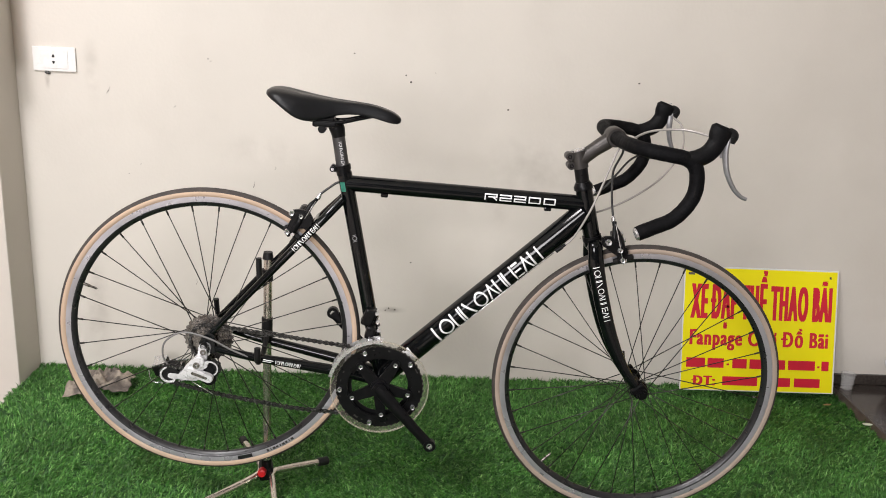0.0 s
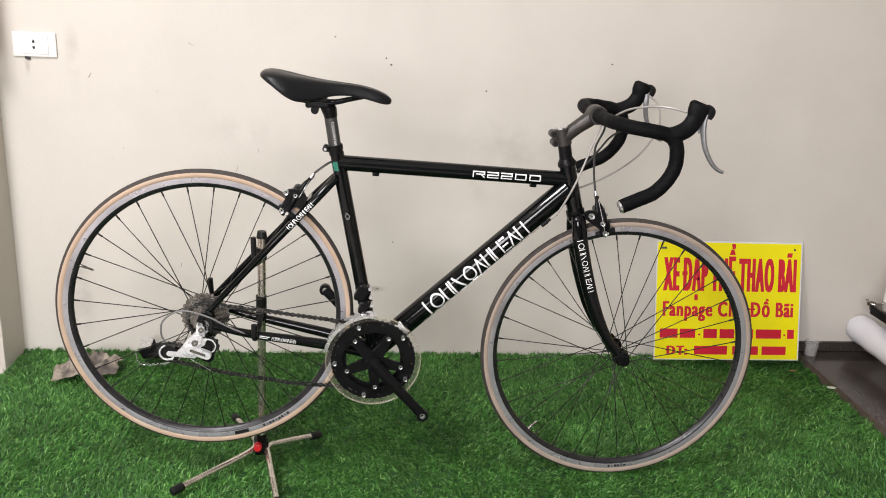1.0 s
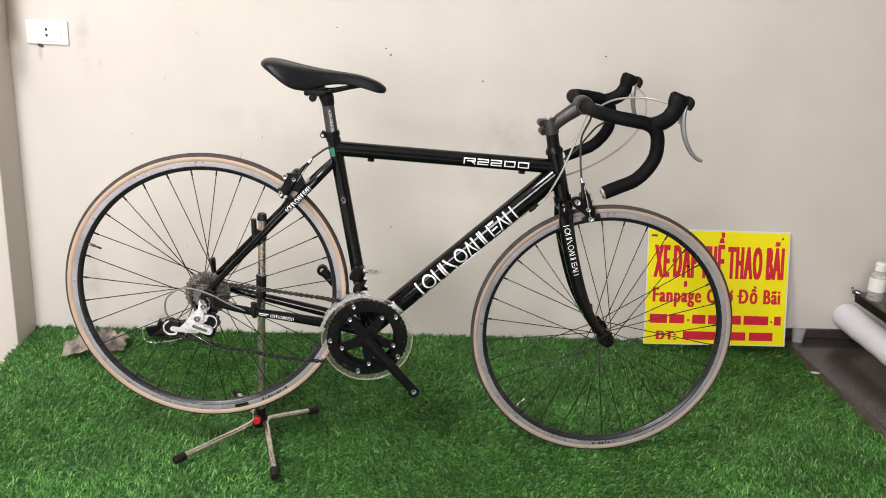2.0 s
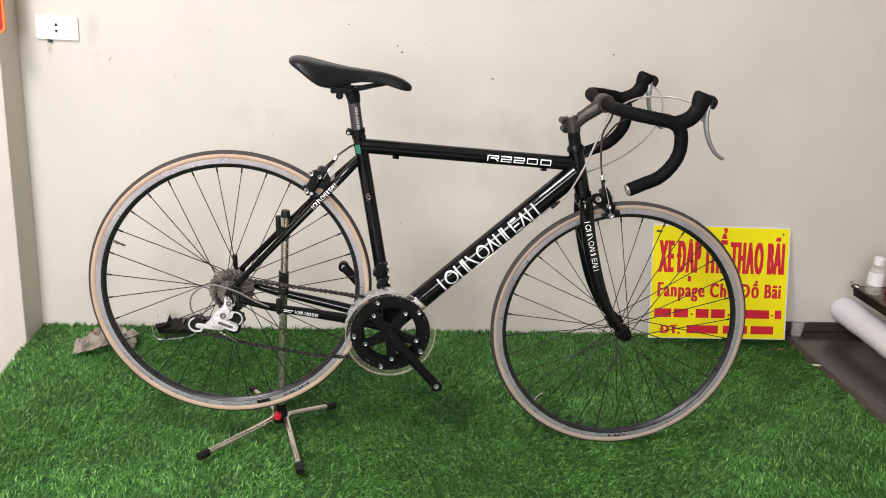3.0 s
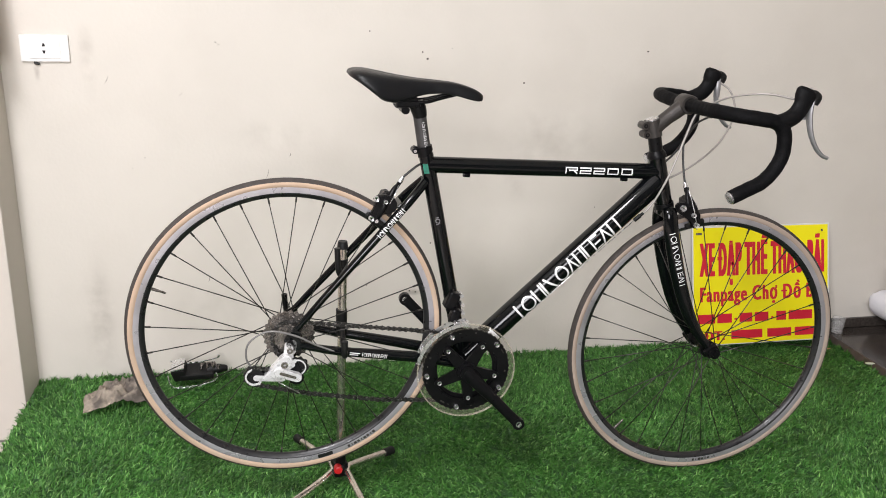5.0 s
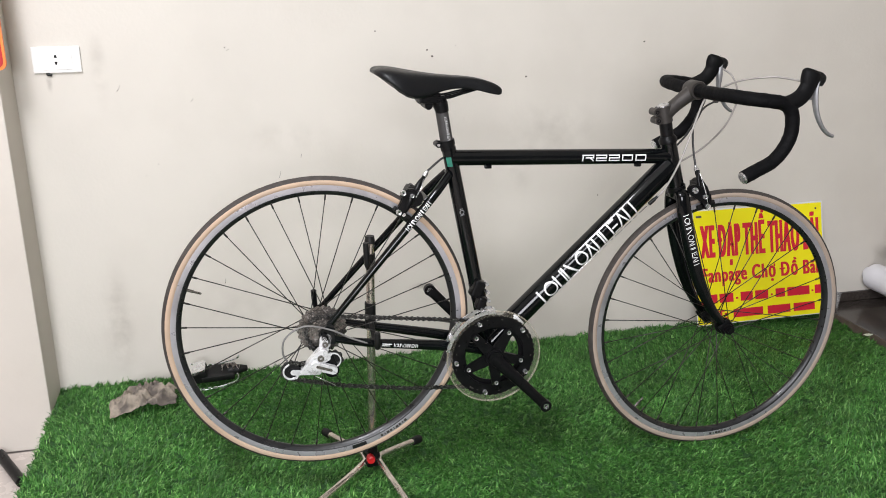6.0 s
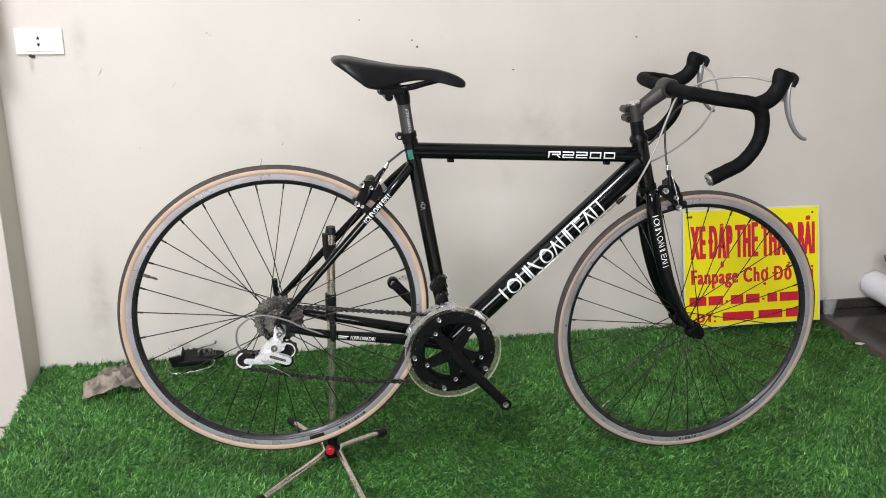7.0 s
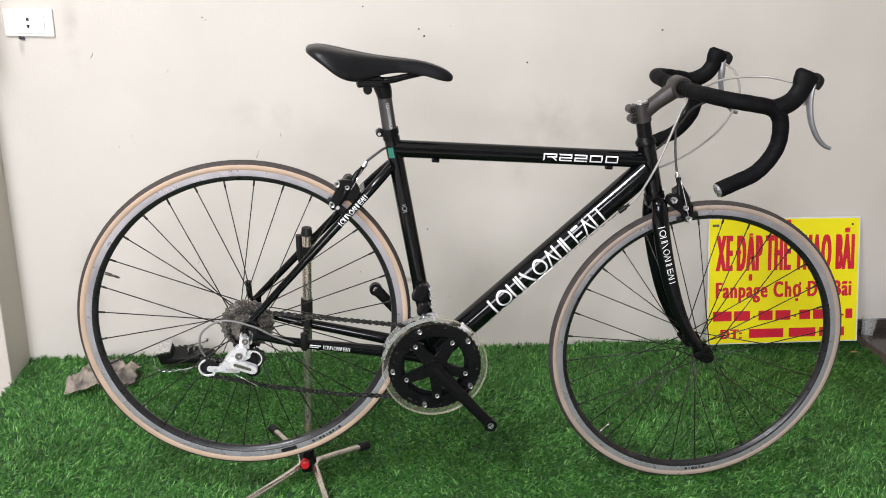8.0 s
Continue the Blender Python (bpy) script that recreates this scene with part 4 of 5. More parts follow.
part("cage_plate", bm, SILVER_PAINT, mech, "silver derailleur cage plate")
bm = bmesh.new()
plate(bm, bone((-0.066, -0.073), 0.013, (0.018, -0.062), 0.017), -0.068, -0.0655)
plate(bm, bone((0.008, -0.042), 0.0125, (0.018, -0.072), 0.0155), -0.0815, -0.0665)
part("cage_plate", bm, SATIN, mech)
for x, z, y in ((-0.0680, -0.0725, -0.076), (0.020, -0.0505, -0.074)):
    bm = bmesh.new()
    out = []
    for k in range(11):
        for q, rr in ((0.0, 0.0165), (0.3, 0.0205), (0.6, 0.0205)):
            t = 2 * math.pi * (k + q) / 11
            out.append((x + rr * math.cos(t), z + rr * math.sin(t)))
    plate(bm, out, y - 0.002, y + 0.002)
    disc(bm, x, y - 0.006, y + 0.006, z, 0.006, 12)
    part("jockey_wheel", bm, PLASTIC, mech)
bm = bmesh.new()
plate(bm, band(0.0185, -0.0475, 0.0150, 0.0175, -55, 118), -0.0855, -0.0825)
plate(bm, bone((0.004, -0.040), 0.003, (0.012, -0.033), 0.0035), -0.0865, -0.0825)
part("cage_ring", bm, SILVER_PAINT, mech)
bm = bmesh.new()
tube(bm, [(-0.018, -0.082, -0.083), (0.028, -0.080, -0.108)], 0.0009, 6)
part("cable_tail", bm, ALLOY, mech)

# -- chain --
def arc_pts(cx, cz, r, a0, a1, n, y0, y1):
    return [(cx + r * math.cos(math.radians(a0 + (a1 - a0) * k / n)), y0 + (y1 - y0) * k / n, cz + r * math.sin(math.radians(a0 + (a1 - a0) * k / n))) for k in range(n + 1)]


path = [(0.385, -0.0388, 0.0205)] + [(0.20, -0.0405, 0.0285), (0.02, -0.0425, 0.0365)] + arc_pts(0, 0, 0.0365, 88, 200, 8, -0.043, -0.043) + [(-0.012, -0.055, -0.046)] + arc_pts(0.020, -0.0505, 0.019, 150, -20, 6, -0.074, -0.074)[::1]
path += [(-0.004, -0.075, -0.062)] + arc_pts(-0.0680, -0.0725, 0.019, 60, 270, 8, -0.076, -0.076) + [(0.05, -0.062, -0.1170), (0.20, -0.048, -0.1360), (0.372, -0.0388, -0.1395)] + arc_pts(C.x, C.z, 0.0790, 262, 450, 14, -0.0388, -0.0388)
cum, P = [0.0], [Vector(p) for p in path]
for a, b in zip(P, P[1:]):
    cum.append(cum[-1] + (b - a).length)


def along(s):
    i = min(max(int(np.searchsorted(cum, s)) - 1, 0), len(P) - 2)
    return P[i].lerp(P[i + 1], (s - cum[i]) / max(cum[i + 1] - cum[i], 1e-6))


bm = bmesh.new()
links = int(cum[-1] / 0.0127)
for i in range(links):
    a, b = along(i * 0.0127), along((i + 1) * 0.0127)
    wdt = 0.0034 if i % 2 else 0.0024
    y = (a.y + b.y) / 2
    for s in (-1, 1):
        d3 = Vector((b.x - a.x, b.z - a.z)).normalized()
        n3, mid = Vector((-d3.y, d3.x)) * 0.0021, Vector(((a.x + b.x) / 2, (a.z + b.z) / 2))
        half = bone((a.x, a.z), 0.0043, (b.x, b.z), 0.0043, 4)
        half = half[:5] + [tuple(mid - n3)] + half[5:] + [tuple(mid + n3)]
        plate(bm, half, y + s * wdt - 0.0005, y + s * wdt + 0.0005)
    disc(bm, a.x, a.y - 0.0040, a.y + 0.0040, a.z, 0.0018, 6)
part("chain", bm, CHAIN, bike, "dark oily roller chain")

# ---- bicycle stand ----
stand = thing("bicycle_stand", "worn chrome display stand with four feet on the turf", "bicycle stand", pose(-0.295, -0.680, 0.03))


def w2s(p):
    return Vector(p) - V(-0.295, -0.680, 0.03)


for feet in (((-0.470, -0.842, 0.031), (-0.330, -0.705, 0.044), (-0.311, -0.668, 0.050), (-0.330, -0.610, 0.044), (-0.385, -0.495, 0.031)), ((-0.233, -0.905, 0.031), (-0.272, -0.725, 0.044), (-0.279, -0.684, 0.050), (-0.255, -0.655, 0.046), (-0.165, -0.588, 0.031))):
    bm = bmesh.new()
    tube(bm, spline([w2s(p) for p in feet], 8), 0.0078, 12)
    leg = part("leg", bm, CHROME, stand, "bent worn chrome tube leg")
    for a, b in ((feet[0], feet[1]), (feet[-1], feet[-2])):
        a, b = w2s(a), w2s(b)
        d = (b - a).normalized()
        bm = bmesh.new()
        tube(bm, [a - d * 0.012, a - d * 0.010, a + d * 0.016, a + d * 0.018], [0.0085, 0.0105, 0.0105, 0.0095], 12)
        part("rubber_foot", bm, PLASTIC, leg, "black rubber foot cap")
bm = bmesh.new()
box(bm, (0.034, 0.040, 0.036), Matrix.Translation(w2s((-0.296, -0.676, 0.052))) @ pose(0, 0, 0, 0, 0, 12), 0.006)
tube(bm, [w2s((-0.294, -0.682, 0.04)), w2s((-0.2935, -0.685, 0.09))], 0.0125, 16)
part("hub_block", bm, SATIN, stand, "black steel joint block")
bm = bmesh.new()
tube(bm, [w2s((-0.301, -0.694, 0.062)), w2s((-0.301, -0.704, 0.0625)), w2s((-0.3012, -0.711, 0.063)), w2s((-0.3013, -0.713, 0.063))], [0.0095, 0.0105, 0.0095, 0.006], 16)
part("knob", bm, RED_KNOB, stand, "round red plastic knob")
bm = bmesh.new()
tube(bm, [w2s((-0.318, -0.696, 0.046)), w2s((-0.330, -0.700, 0.046))], [0.005, 0.007, 0.005], 10)
part("wing_nut", bm, ALLOY, stand)
bm = bmesh.new()
tube(bm, [w2s((-0.2935, -0.685, 0.06)), w2s((-0.2845, -0.694, 0.600))], 0.0098, 16)
part("pole", bm, CHROME, stand, "worn chrome upright pole")
bm = bmesh.new()
tube(bm, [w2s((-0.2846, -0.694, 0.596)), w2s((-0.2842, -0.694, 0.612))], [0.0125, 0.0125, 0.010], 14)
part("pole_cap", bm, PLASTIC, stand, "black cap")
bm = bmesh.new()
tube(bm, [w2s((-0.2862, -0.694, 0.545)), w2s((-0.2858, -0.694, 0.572))], 0.0125, 14)
tube(bm, spline([w2s((-0.287, -0.700, 0.55)), w2s((-0.291, -0.720, 0.545)), w2s((-0.297, -0.730, 0.56)), w2s((-0.299, -0.731, 0.608))], 6), [0.006, 0.006, 0.0065, 0.0065], 10)
part("upper_hook", bm, PLASTIC, stand, "black stay hook")
bm = bmesh.new()
tube(bm, [w2s((-0.2888, -0.690, 0.395)), w2s((-0.2880, -0.691, 0.455))], 0.0125, 14)
tube(bm, spline([w2s((-0.288, -0.700, 0.41)), w2s((-0.289, -0.745, 0.388)), w2s((-0.290, -0.790, 0.388)), w2s((-0.291, -0.802, 0.398)), w2s((-0.291, -0.803, 0.425))], 6), [0.006, 0.006, 0.007, 0.007], 10)
part("lower_hook", bm, PLASTIC, stand, "black chain stay hook")

# ---- yellow shop sign leaning on the wall ----
SW, SH = 0.491, 0.389
sx = (V(1.3850, -0.1034, 0.0390) - V(0.8943, -0.1034, 0.0387)).normalized()
sup = (V(0.8940, -0.0080, 0.4161) - V(0.8943, -0.1034, 0.0387)).normalized()
sx = (sx - sup * sx.dot(sup)).normalized()
SIGN = Matrix((sx, sup, sx.cross(sup).normalized())).transposed().to_4x4()
SIGN.translation = V(0.8943, -0.1034, 0.0387)
bm = bmesh.new()
box(bm, (SW, SH, 0.004), pose(SW / 2, SH / 2, 0), 0.0008)
sign = solid("shop_sign", bm, SIGN_WHITE, "yellow shop sign with red Vietnamese lettering leaning on the wall", "sign", SIGN)
bm = bmesh.new()
box(bm, (SW - 0.008, SH - 0.008, 0.0006), pose(SW / 2 - 0.001, SH / 2 - 0.001, 0.0023))
part("sign_face", bm, YELLOW, sign, "bright yellow printed face")


def letters(text):
    """The built-in font's outlines of a line as a flat mesh, one unit high."""
    cu = bpy.data.curves.new("writing", "FONT")
    cu.body, cu.size, cu.offset, cu.resolution_u = text, 1.0, 0.012, 3
    tmp = new("writing", cu)
    bpy.context.view_layer.update()
    me = bpy.data.meshes.new_from_object(tmp.evaluated_get(bpy.context.evaluated_depsgraph_get()))
    bpy.data.objects.remove(tmp)
    co = np.empty(len(me.vertices) * 3)
    me.vertices.foreach_get("co", co)
    return me, co.reshape(-1, 3)


def writing(text, x0, x1, base, cap, bold, parent):
    """Bold letters fitted between x0 and x1 with the given capital height, one part a letter; a D with a stroke gets its bar drawn."""
    plain = text.replace("Đ", "D")
    full = letters(plain)[1][:, 0]
    lo, kx, ky = full.min(), (x1 - x0) / (full.max() - full.min()), cap / 0.72
    for i, ch in enumerate(plain):
        if ch == " ":
            continue
        right = letters(plain[: i + 1])[1][:, 0].max()
        me, co = letters(ch)
        left, w = x0 + (right - (co[:, 0].max() - co[:, 0].min()) - lo) * kx, (co[:, 0].max() - co[:, 0].min()) * kx
        start = co[:, 0].min()
        bm = bmesh.new()
        for n, shift in enumerate((-bold, 0.0, bold)):
            first = len(bm.verts)
            bm.from_mesh(me)
            bm.verts.ensure_lookup_table()
            for v in bm.verts[first:]:
                v.co = V(left + w * 0.5 + ((v.co.x - start) * kx - w * 0.5) * 0.84 + shift, base + min(v.co.y * ky, cap) + max(v.co.y * ky - cap, 0) * 0.72, 0.0030 + 0.00015 * n)
        if text[i] == "Đ":
            box(bm, (w * 0.62, cap * 0.11, 0.0003), pose(left + w * 0.14, base + cap * 0.5, 0.0036))
        part("letter", bm, SIGN_RED, parent)


writing("XE ĐẠP THỂ THAO BÃI", 0.024, 0.470, 0.228, 0.110, 0.0033, sign)
writing("Fanpage Chợ Đồ Bãi", 0.025, 0.465, 0.144, 0.049, 0.0020, sign)
for u0, u1 in ((0.0175, 0.077), (0.085, 0.1365), (0.146, 0.154), (0.164, 0.2095), (0.219, 0.268), (0.278, 0.286), (0.297, 0.3325), (0.342, 0.428), (0.436, 0.443), (0.449, 0.472)):
    bm = bmesh.new()
    word = u1 - u0 > 0.01
    box(bm, (u1 - u0, 0.030 if word else 0.006, 0.0006), pose((u0 + u1) / 2, 0.0715 + (0.0155 if word else 0.012), 0.0031))
    part("word_bar", bm, SIGN_RED, sign, "plain crimson bar")
writing("ĐT:", 0.042, 0.110, 0.017, 0.030, 0.0024, sign)
for u0, u1 in ((0.1345, 0.246), (0.264, 0.351), (0.364, 0.446)):
    bm = bmesh.new()
    box(bm, (u1 - u0, 0.028, 0.0006), pose((u0 + u1) / 2, 0.032, 0.0031))
    part("number_bar", bm, SIGN_RED, sign, "plain crimson bar")
# Dark plates stand for the shade inside the two holes in the board.
for x, w in ((0.022, 0.020), (0.464, 0.006)):
    bm = bmesh.new()
    box(bm, (w, 0.007, 0.001), pose(x, SH - 0.024, 0.0031), 0.0003)
    part("screw", bm, SPECK, sign)

# ---- wall socket ----
bm = bmesh.new()
box(bm, (0.121, 0.008, 0.069), None, 0.003)
socket = solid("wall_socket", bm, WHITE_PLASTIC, "white double-pin wall socket on the plaster wall", "socket", pose(-1.0015, -0.0042, 0.9575))
bm = bmesh.new()
box(bm, (0.076, 0.0024, 0.052), pose(0.001, -0.0048, 0.0), 0.001)
part("socket_module", bm, WHITE_PLASTIC, socket)
for z, f in ((0.0085, 1), (-0.0085, -1)):
    bm = bmesh.new()
    plate(bm, [(-0.004, -0.0035 * f), (0.004, -0.0035 * f), (0.0018, 0.0045 * f), (-0.0018, 0.0045 * f)], -0.0066, -0.005)
    ob = part("pin_hole", bm, DARK_HOLE, socket)
    ob.location = (-0.001, 0, z)
bm = bmesh.new()
tube(bm, spline([(-0.026, 0.0, -0.034), (-0.026, -0.001, -0.038), (-0.016, 0.001, -0.0405)]), [0.003, 0.004, 0.0035], 8)
part("cable_stub", bm, CABLE_BLACK, socket)

# ---- red panel on the pier ----
PW, PH = 0.34, 0.5
bm = bmesh.new()
outline = [(sx0 * (PW / 2 - 0.018) + 0.018 * math.cos(t), sz0 * (PH / 2 - 0.018) + 0.018 * math.sin(t)) for sx0, sz0, q in ((1, 1, 0), (-1, 1, 1), (-1, -1, 2), (1, -1, 3)) for t in (math.pi / 2 * (q + k / 6) for k in range(7))]
plate(bm, outline, -0.006, 0.006)
panel = solid("red_sign", bm, ORANGE_TRIM, "red sign with an orange border on the pier", "sign", pose(-1.0895 - PW / 2, -0.1575, 0.947 + PH / 2))
bm = bmesh.new()
plate(bm, [(x * (PW - 0.011) / PW, z * (PH - 0.011) / PH) for x, z in outline], -0.0075, -0.0055)
part("panel_face", bm, RED_PANEL, panel, "glossy red face")

# ---- loose pedal by the wall ----
pm = pose(-0.664, -0.095, 0.054, 18, -3, -3) @ Matrix.Diagonal((1.12, 1, 1, 1))
bm = bmesh.new()
box(bm, (0.085, 0.056, 0.020), pose(0.004, 0, -0.004), 0.006)
box(bm, (0.036, 0.050, 0.040), pose(-0.040, 0, 0.004, 0, -8, 0), 0.006)
tube(bm, [(0.03, 0, 0), (0.058, 0, 0), (0.078, 0, 0), (0.080, 0, 0)], [0.016, 0.0155, 0.011, 0.0075, 0.006], 14, ref=(0, 0, 1))
pedal = solid("loose_pedal", bm, PLASTIC, "black bicycle pedal with a silver cage lying on turf", "pedal", pm)
for s in (-1, 1):
    bm = bmesh.new()
    loop = [(-0.066, s * 0.030, 0.016), (-0.060, s * 0.048, -0.004), (-0.044, s * 0.051, -0.017), (-0.008, s * 0.051, -0.016), (0.044, s * 0.049, -0.004), (0.058, s * 0.045, 0.010), (0.055, s * 0.038, 0.020)]
    tube(bm, spline(loop, 4), 0.0015, 8, wide=1.5, ref=(0, 0, 1))
    for k in range(4):
        box(bm, (0.009, 0.003, 0.006), pose(-0.036 + 0.016 * k, s * 0.051, -0.0145))
    part("cage", bm, ALLOY, pedal, "silver toothed cage plate")
bm = bmesh.new()
box(bm, (0.034, 0.046, 0.005), pose(-0.042, 0.0, 0.0265, 0, -12, 0), 0.002)
part("end_plate", bm, ALLOY, pedal, "bright end plate")
bm = bmesh.new()
tube(bm, [(0.012 + 0.016 * math.cos(0.9 * k) * 0.25 + 0.0022 * k, 0.012 * math.cos(1.1 * k), 0.011 + 0.010 * abs(math.sin(1.1 * k))) for k in range(22)], 0.0026, 6)
part("spring", bm, STEEL, pedal, "rusty coiled spring")

# ---- crumpled rag ----
bm = bmesh.new()
NX, NY = 110, 80
grid = []
for i in range(NX):
    for j in range(NY):
        u, v = i / (NX - 1) * 2 - 1, j / (NY - 1) * 2 - 1
        q = V(u * 1.5, v * 1.2, 0.0)
        warp = noise.noise_vector(q * 1.6 + V(3, 1, 7)) * 0.55
        ridge = 1 - abs(noise.noise(q * 1.25 + warp * 0.9 + V(0, 0, 5)))
        crease = 1 - abs(noise.noise(q * 1.9 + warp * 1.2 + V(9, 2, 1)))
        edge = max(0.0, 1 - (u * u * 0.8 + v * v * 0.8) ** 2)
        x = 0.083 * u + 0.024 * warp.x
        y = 0.056 * v + 0.024 * u + 0.024 * warp.y
        z = 0.012 + (0.25 + 0.75 * edge) * (0.036 * ridge ** 1.9 + 0.020 * crease ** 1.6)
        grid.append(bm.verts.new((x, y, z)))
for i in range(NX - 1):
    for j in range(NY - 1):
        f = bm.faces.new((grid[i * NY + j], grid[(i + 1) * NY + j], grid[(i + 1) * NY + j + 1], grid[i * NY + j + 1]))
        f.smooth = True
rag = solid("crumpled_rag", bm, CLOTH, "crumpled grey cotton rag with dark patches on turf", "rag", pose(-0.862, -0.185, 0.008))
th = rag.modifiers.new("thick", "SOLIDIFY")
th.thickness = 0.0018

# ---- beside the turf: cup, roll, shelf and bottles ----
bm = bmesh.new()
lathe(bm, [(0.0, 0.0), (0.017, 0.0), (0.022, 0.048), (0.0225, 0.049), (0.0235, 0.049), (0.0225, 0.046), (0.0185, -0.002), (0.0, -0.002)], 28, closed=False)
solid("plastic_cup", bm, CUP, "small cloudy plastic cup on the stone step", "cup", pose(1.461, -0.040, 0.0345, 90))
bm = bmesh.new()
RL = 1.45
prof = [(0.0, 0.0), (0.020, 0.0), (0.021, 0.03), (0.0235, 0.03), (0.024, 0.0), (0.041, -0.001), (0.0450, -0.003), (0.0460, -0.008)]
prof += [(0.0460 + 0.0009 * math.sin(k * 1.7) + 0.0006 * math.sin(k * 0.6), -0.008 - k * (RL - 0.016) / 60) for k in range(1, 60)] + [(0.045, -RL), (0.0, -RL)]
lathe(bm, prof, 40, closed=False)
rm = Matrix.Translation((1.622, -0.028, 0.130)) @ pose(0, 0, 0, 1.1, 0, 0)
solid("sheet_roll", bm, FABRIC, "roll of white plastic sheet lying on the stone step", "sheet roll", rm)
shelf = solid("low_shelf", slab(1.565, 2.5, -1.6, -0.15, 0.240, 0.262, 0.004), SHELF, "dark low shelf over the stone step", "shelf")
for x, y in ((1.95, -0.25), (2.4, -0.25), (1.95, -1.5), (2.4, -1.5)):
    part("leg", slab(x - 0.015, x + 0.015, y - 0.015, y + 0.015, 0.032, 0.24), SHELF, shelf)
bm = slab(1.561, 1.567, -1.598, -0.165, 0.232, 0.258, 0.001)
part("edge_strip", bm, SATIN, shelf)
bm = bmesh.new()
box(bm, (0.020, 0.018, 0.014), pose(1.566, -0.158, 0.262, 0, 0, 20), 0.003)
tube(bm, spline([(1.553, -0.150, 0.275), (1.556, -0.160, 0.266), (1.570, -0.175, 0.263)]), 0.004, 8)
part("clip", bm, STEEL, shelf, "tarnished metal clip")
bm = bmesh.new()
lathe(bm, [(0.0, 0.0), (0.023, 0.0), (0.0248, 0.003), (0.0248, 0.076), (0.022, 0.086), (0.013, 0.092), (0.013, 0.100), (0.0, 0.100)], 32, closed=False)
bottle = solid("spray_bottle", bm, CLEAR, "small clear plastic bottle with a white label", "bottle", pose(1.590, -0.222, 0.2625, 90))
bm = bmesh.new()
lathe(bm, [(0.0251, 0.030), (0.0253, 0.030), (0.0253, 0.074), (0.0251, 0.074)], 32)
part("label_band", bm, LABEL_WHITE, bottle, "white paper label")
bm = bmesh.new()
lathe(bm, [(0.0, 0.098), (0.0165, 0.098), (0.0165, 0.120), (0.012, 0.124), (0.0, 0.124)], 24, closed=False)
part("cap", bm, LABEL_WHITE, bottle, "white screw cap")
bm = bmesh.new()
box(bm, (0.09, 0.05, 0.075), pose(0, 0, 0.0375), 0.002)
pack = solid("red_package", bm, RED_PANEL, "red and yellow carton on the dark shelf", "carton", pose(1.682, -0.235, 0.2625, 0, 0, 8))
bm = bmesh.new()
box(bm, (0.091, 0.051, 0.026), pose(0, 0, 0.088), 0.002)
part("carton_top", bm, YELLOW, pack, "yellow carton lid")

# ---- litter on the turf ----
bm = bmesh.new()
plate(bm, [(-0.017, 0.0), (-0.010, 0.006), (0.002, 0.008), (0.013, 0.004), (0.018, -0.001), (0.010, -0.006), (-0.004, -0.007), (-0.012, -0.004)], 0.0, 0.0012)
solid("dry_leaf", bm, LEAF, "small curled dry brown leaf on the turf", "leaf", pose(1.34, -0.166, 0.031, 80, 8, 25))
bm = bmesh.new()
plate(bm, [(-0.012, -0.006), (0.006, -0.009), (0.014, 0.002), (0.004, 0.009), (-0.010, 0.006)], 0.0, 0.003)
solid("paper_scrap", bm, PAPER, "small pale paper scrap on the turf edge", "paper scrap", pose(1.396, -0.302, 0.036, 80, -6, -20))

# ---- black rod on the floor by the pier ----
bm = bmesh.new()
tube(bm, [(-1.165, -0.345, -0.086), (-1.255, -0.178, -0.086)], 0.014, 12)
solid("black_rod", bm, SATIN, "black metal rod lying on the floor tiles", "rod")

# ---- floor tiles seen beside the platform ----
tile = to_mesh("tile", slab(-0.148, 0.148, -0.148, 0.148, -0.004, 0.0, 0.0015), FLOOR_TILE)
for i in range(4):
    for j in range(14):
        t = part("tile", tile, FLOOR_TILE, floor)
        t.location = (-1.262 - 0.3 * i, -0.306 - 0.3 * j, -0.1)
bm = bmesh.new()
for i in range(-15, 10):
    for j in range(17):
        if not (0 <= i < 4 and j < 14):
            x, y = -1.262 - 0.3 * i, -0.306 - 0.3 * j
            if x > -4.0 and y > -5.0:
                box(bm, (0.296, 0.296, 0.004), pose(x, y, -0.102))
tagged(part("floor_tiles", bm, FLOOR_TILE, floor), kind="stuff")

# ---- fly specks and scuffs on the wall ----
bm = bmesh.new()
rng = random.Random(7)
spots = [(0.004, 0.957, 0.0032), (0.019, 0.939, 0.0042), (-0.147, 1.013, 0.0028), (0.309, 0.871, 0.0034), (0.69, 0.965, 0.0034), (-0.567, 0.978, 0.0022), (0.559, 0.488, 0.0022), (0.039, 0.388, 0.0028), (-0.005, 0.232, 0.0038), (-0.035, 0.229, 0.003), (-0.024, 0.236, 0.003)]
spots += [(rng.uniform(-0.95, 1.5), rng.uniform(0.1, 1.15), rng.uniform(0.0010, 0.0019)) for _ in range(5)]
for x, z, r in spots:
    n = 7
    plate(bm, [(x + r * rng.uniform(0.6, 1.2) * math.cos(2 * math.pi * k / n), z + r * rng.uniform(0.5, 1.0) * math.sin(2 * math.pi * k / n)) for k in range(n)], -0.0012, 0.0005)
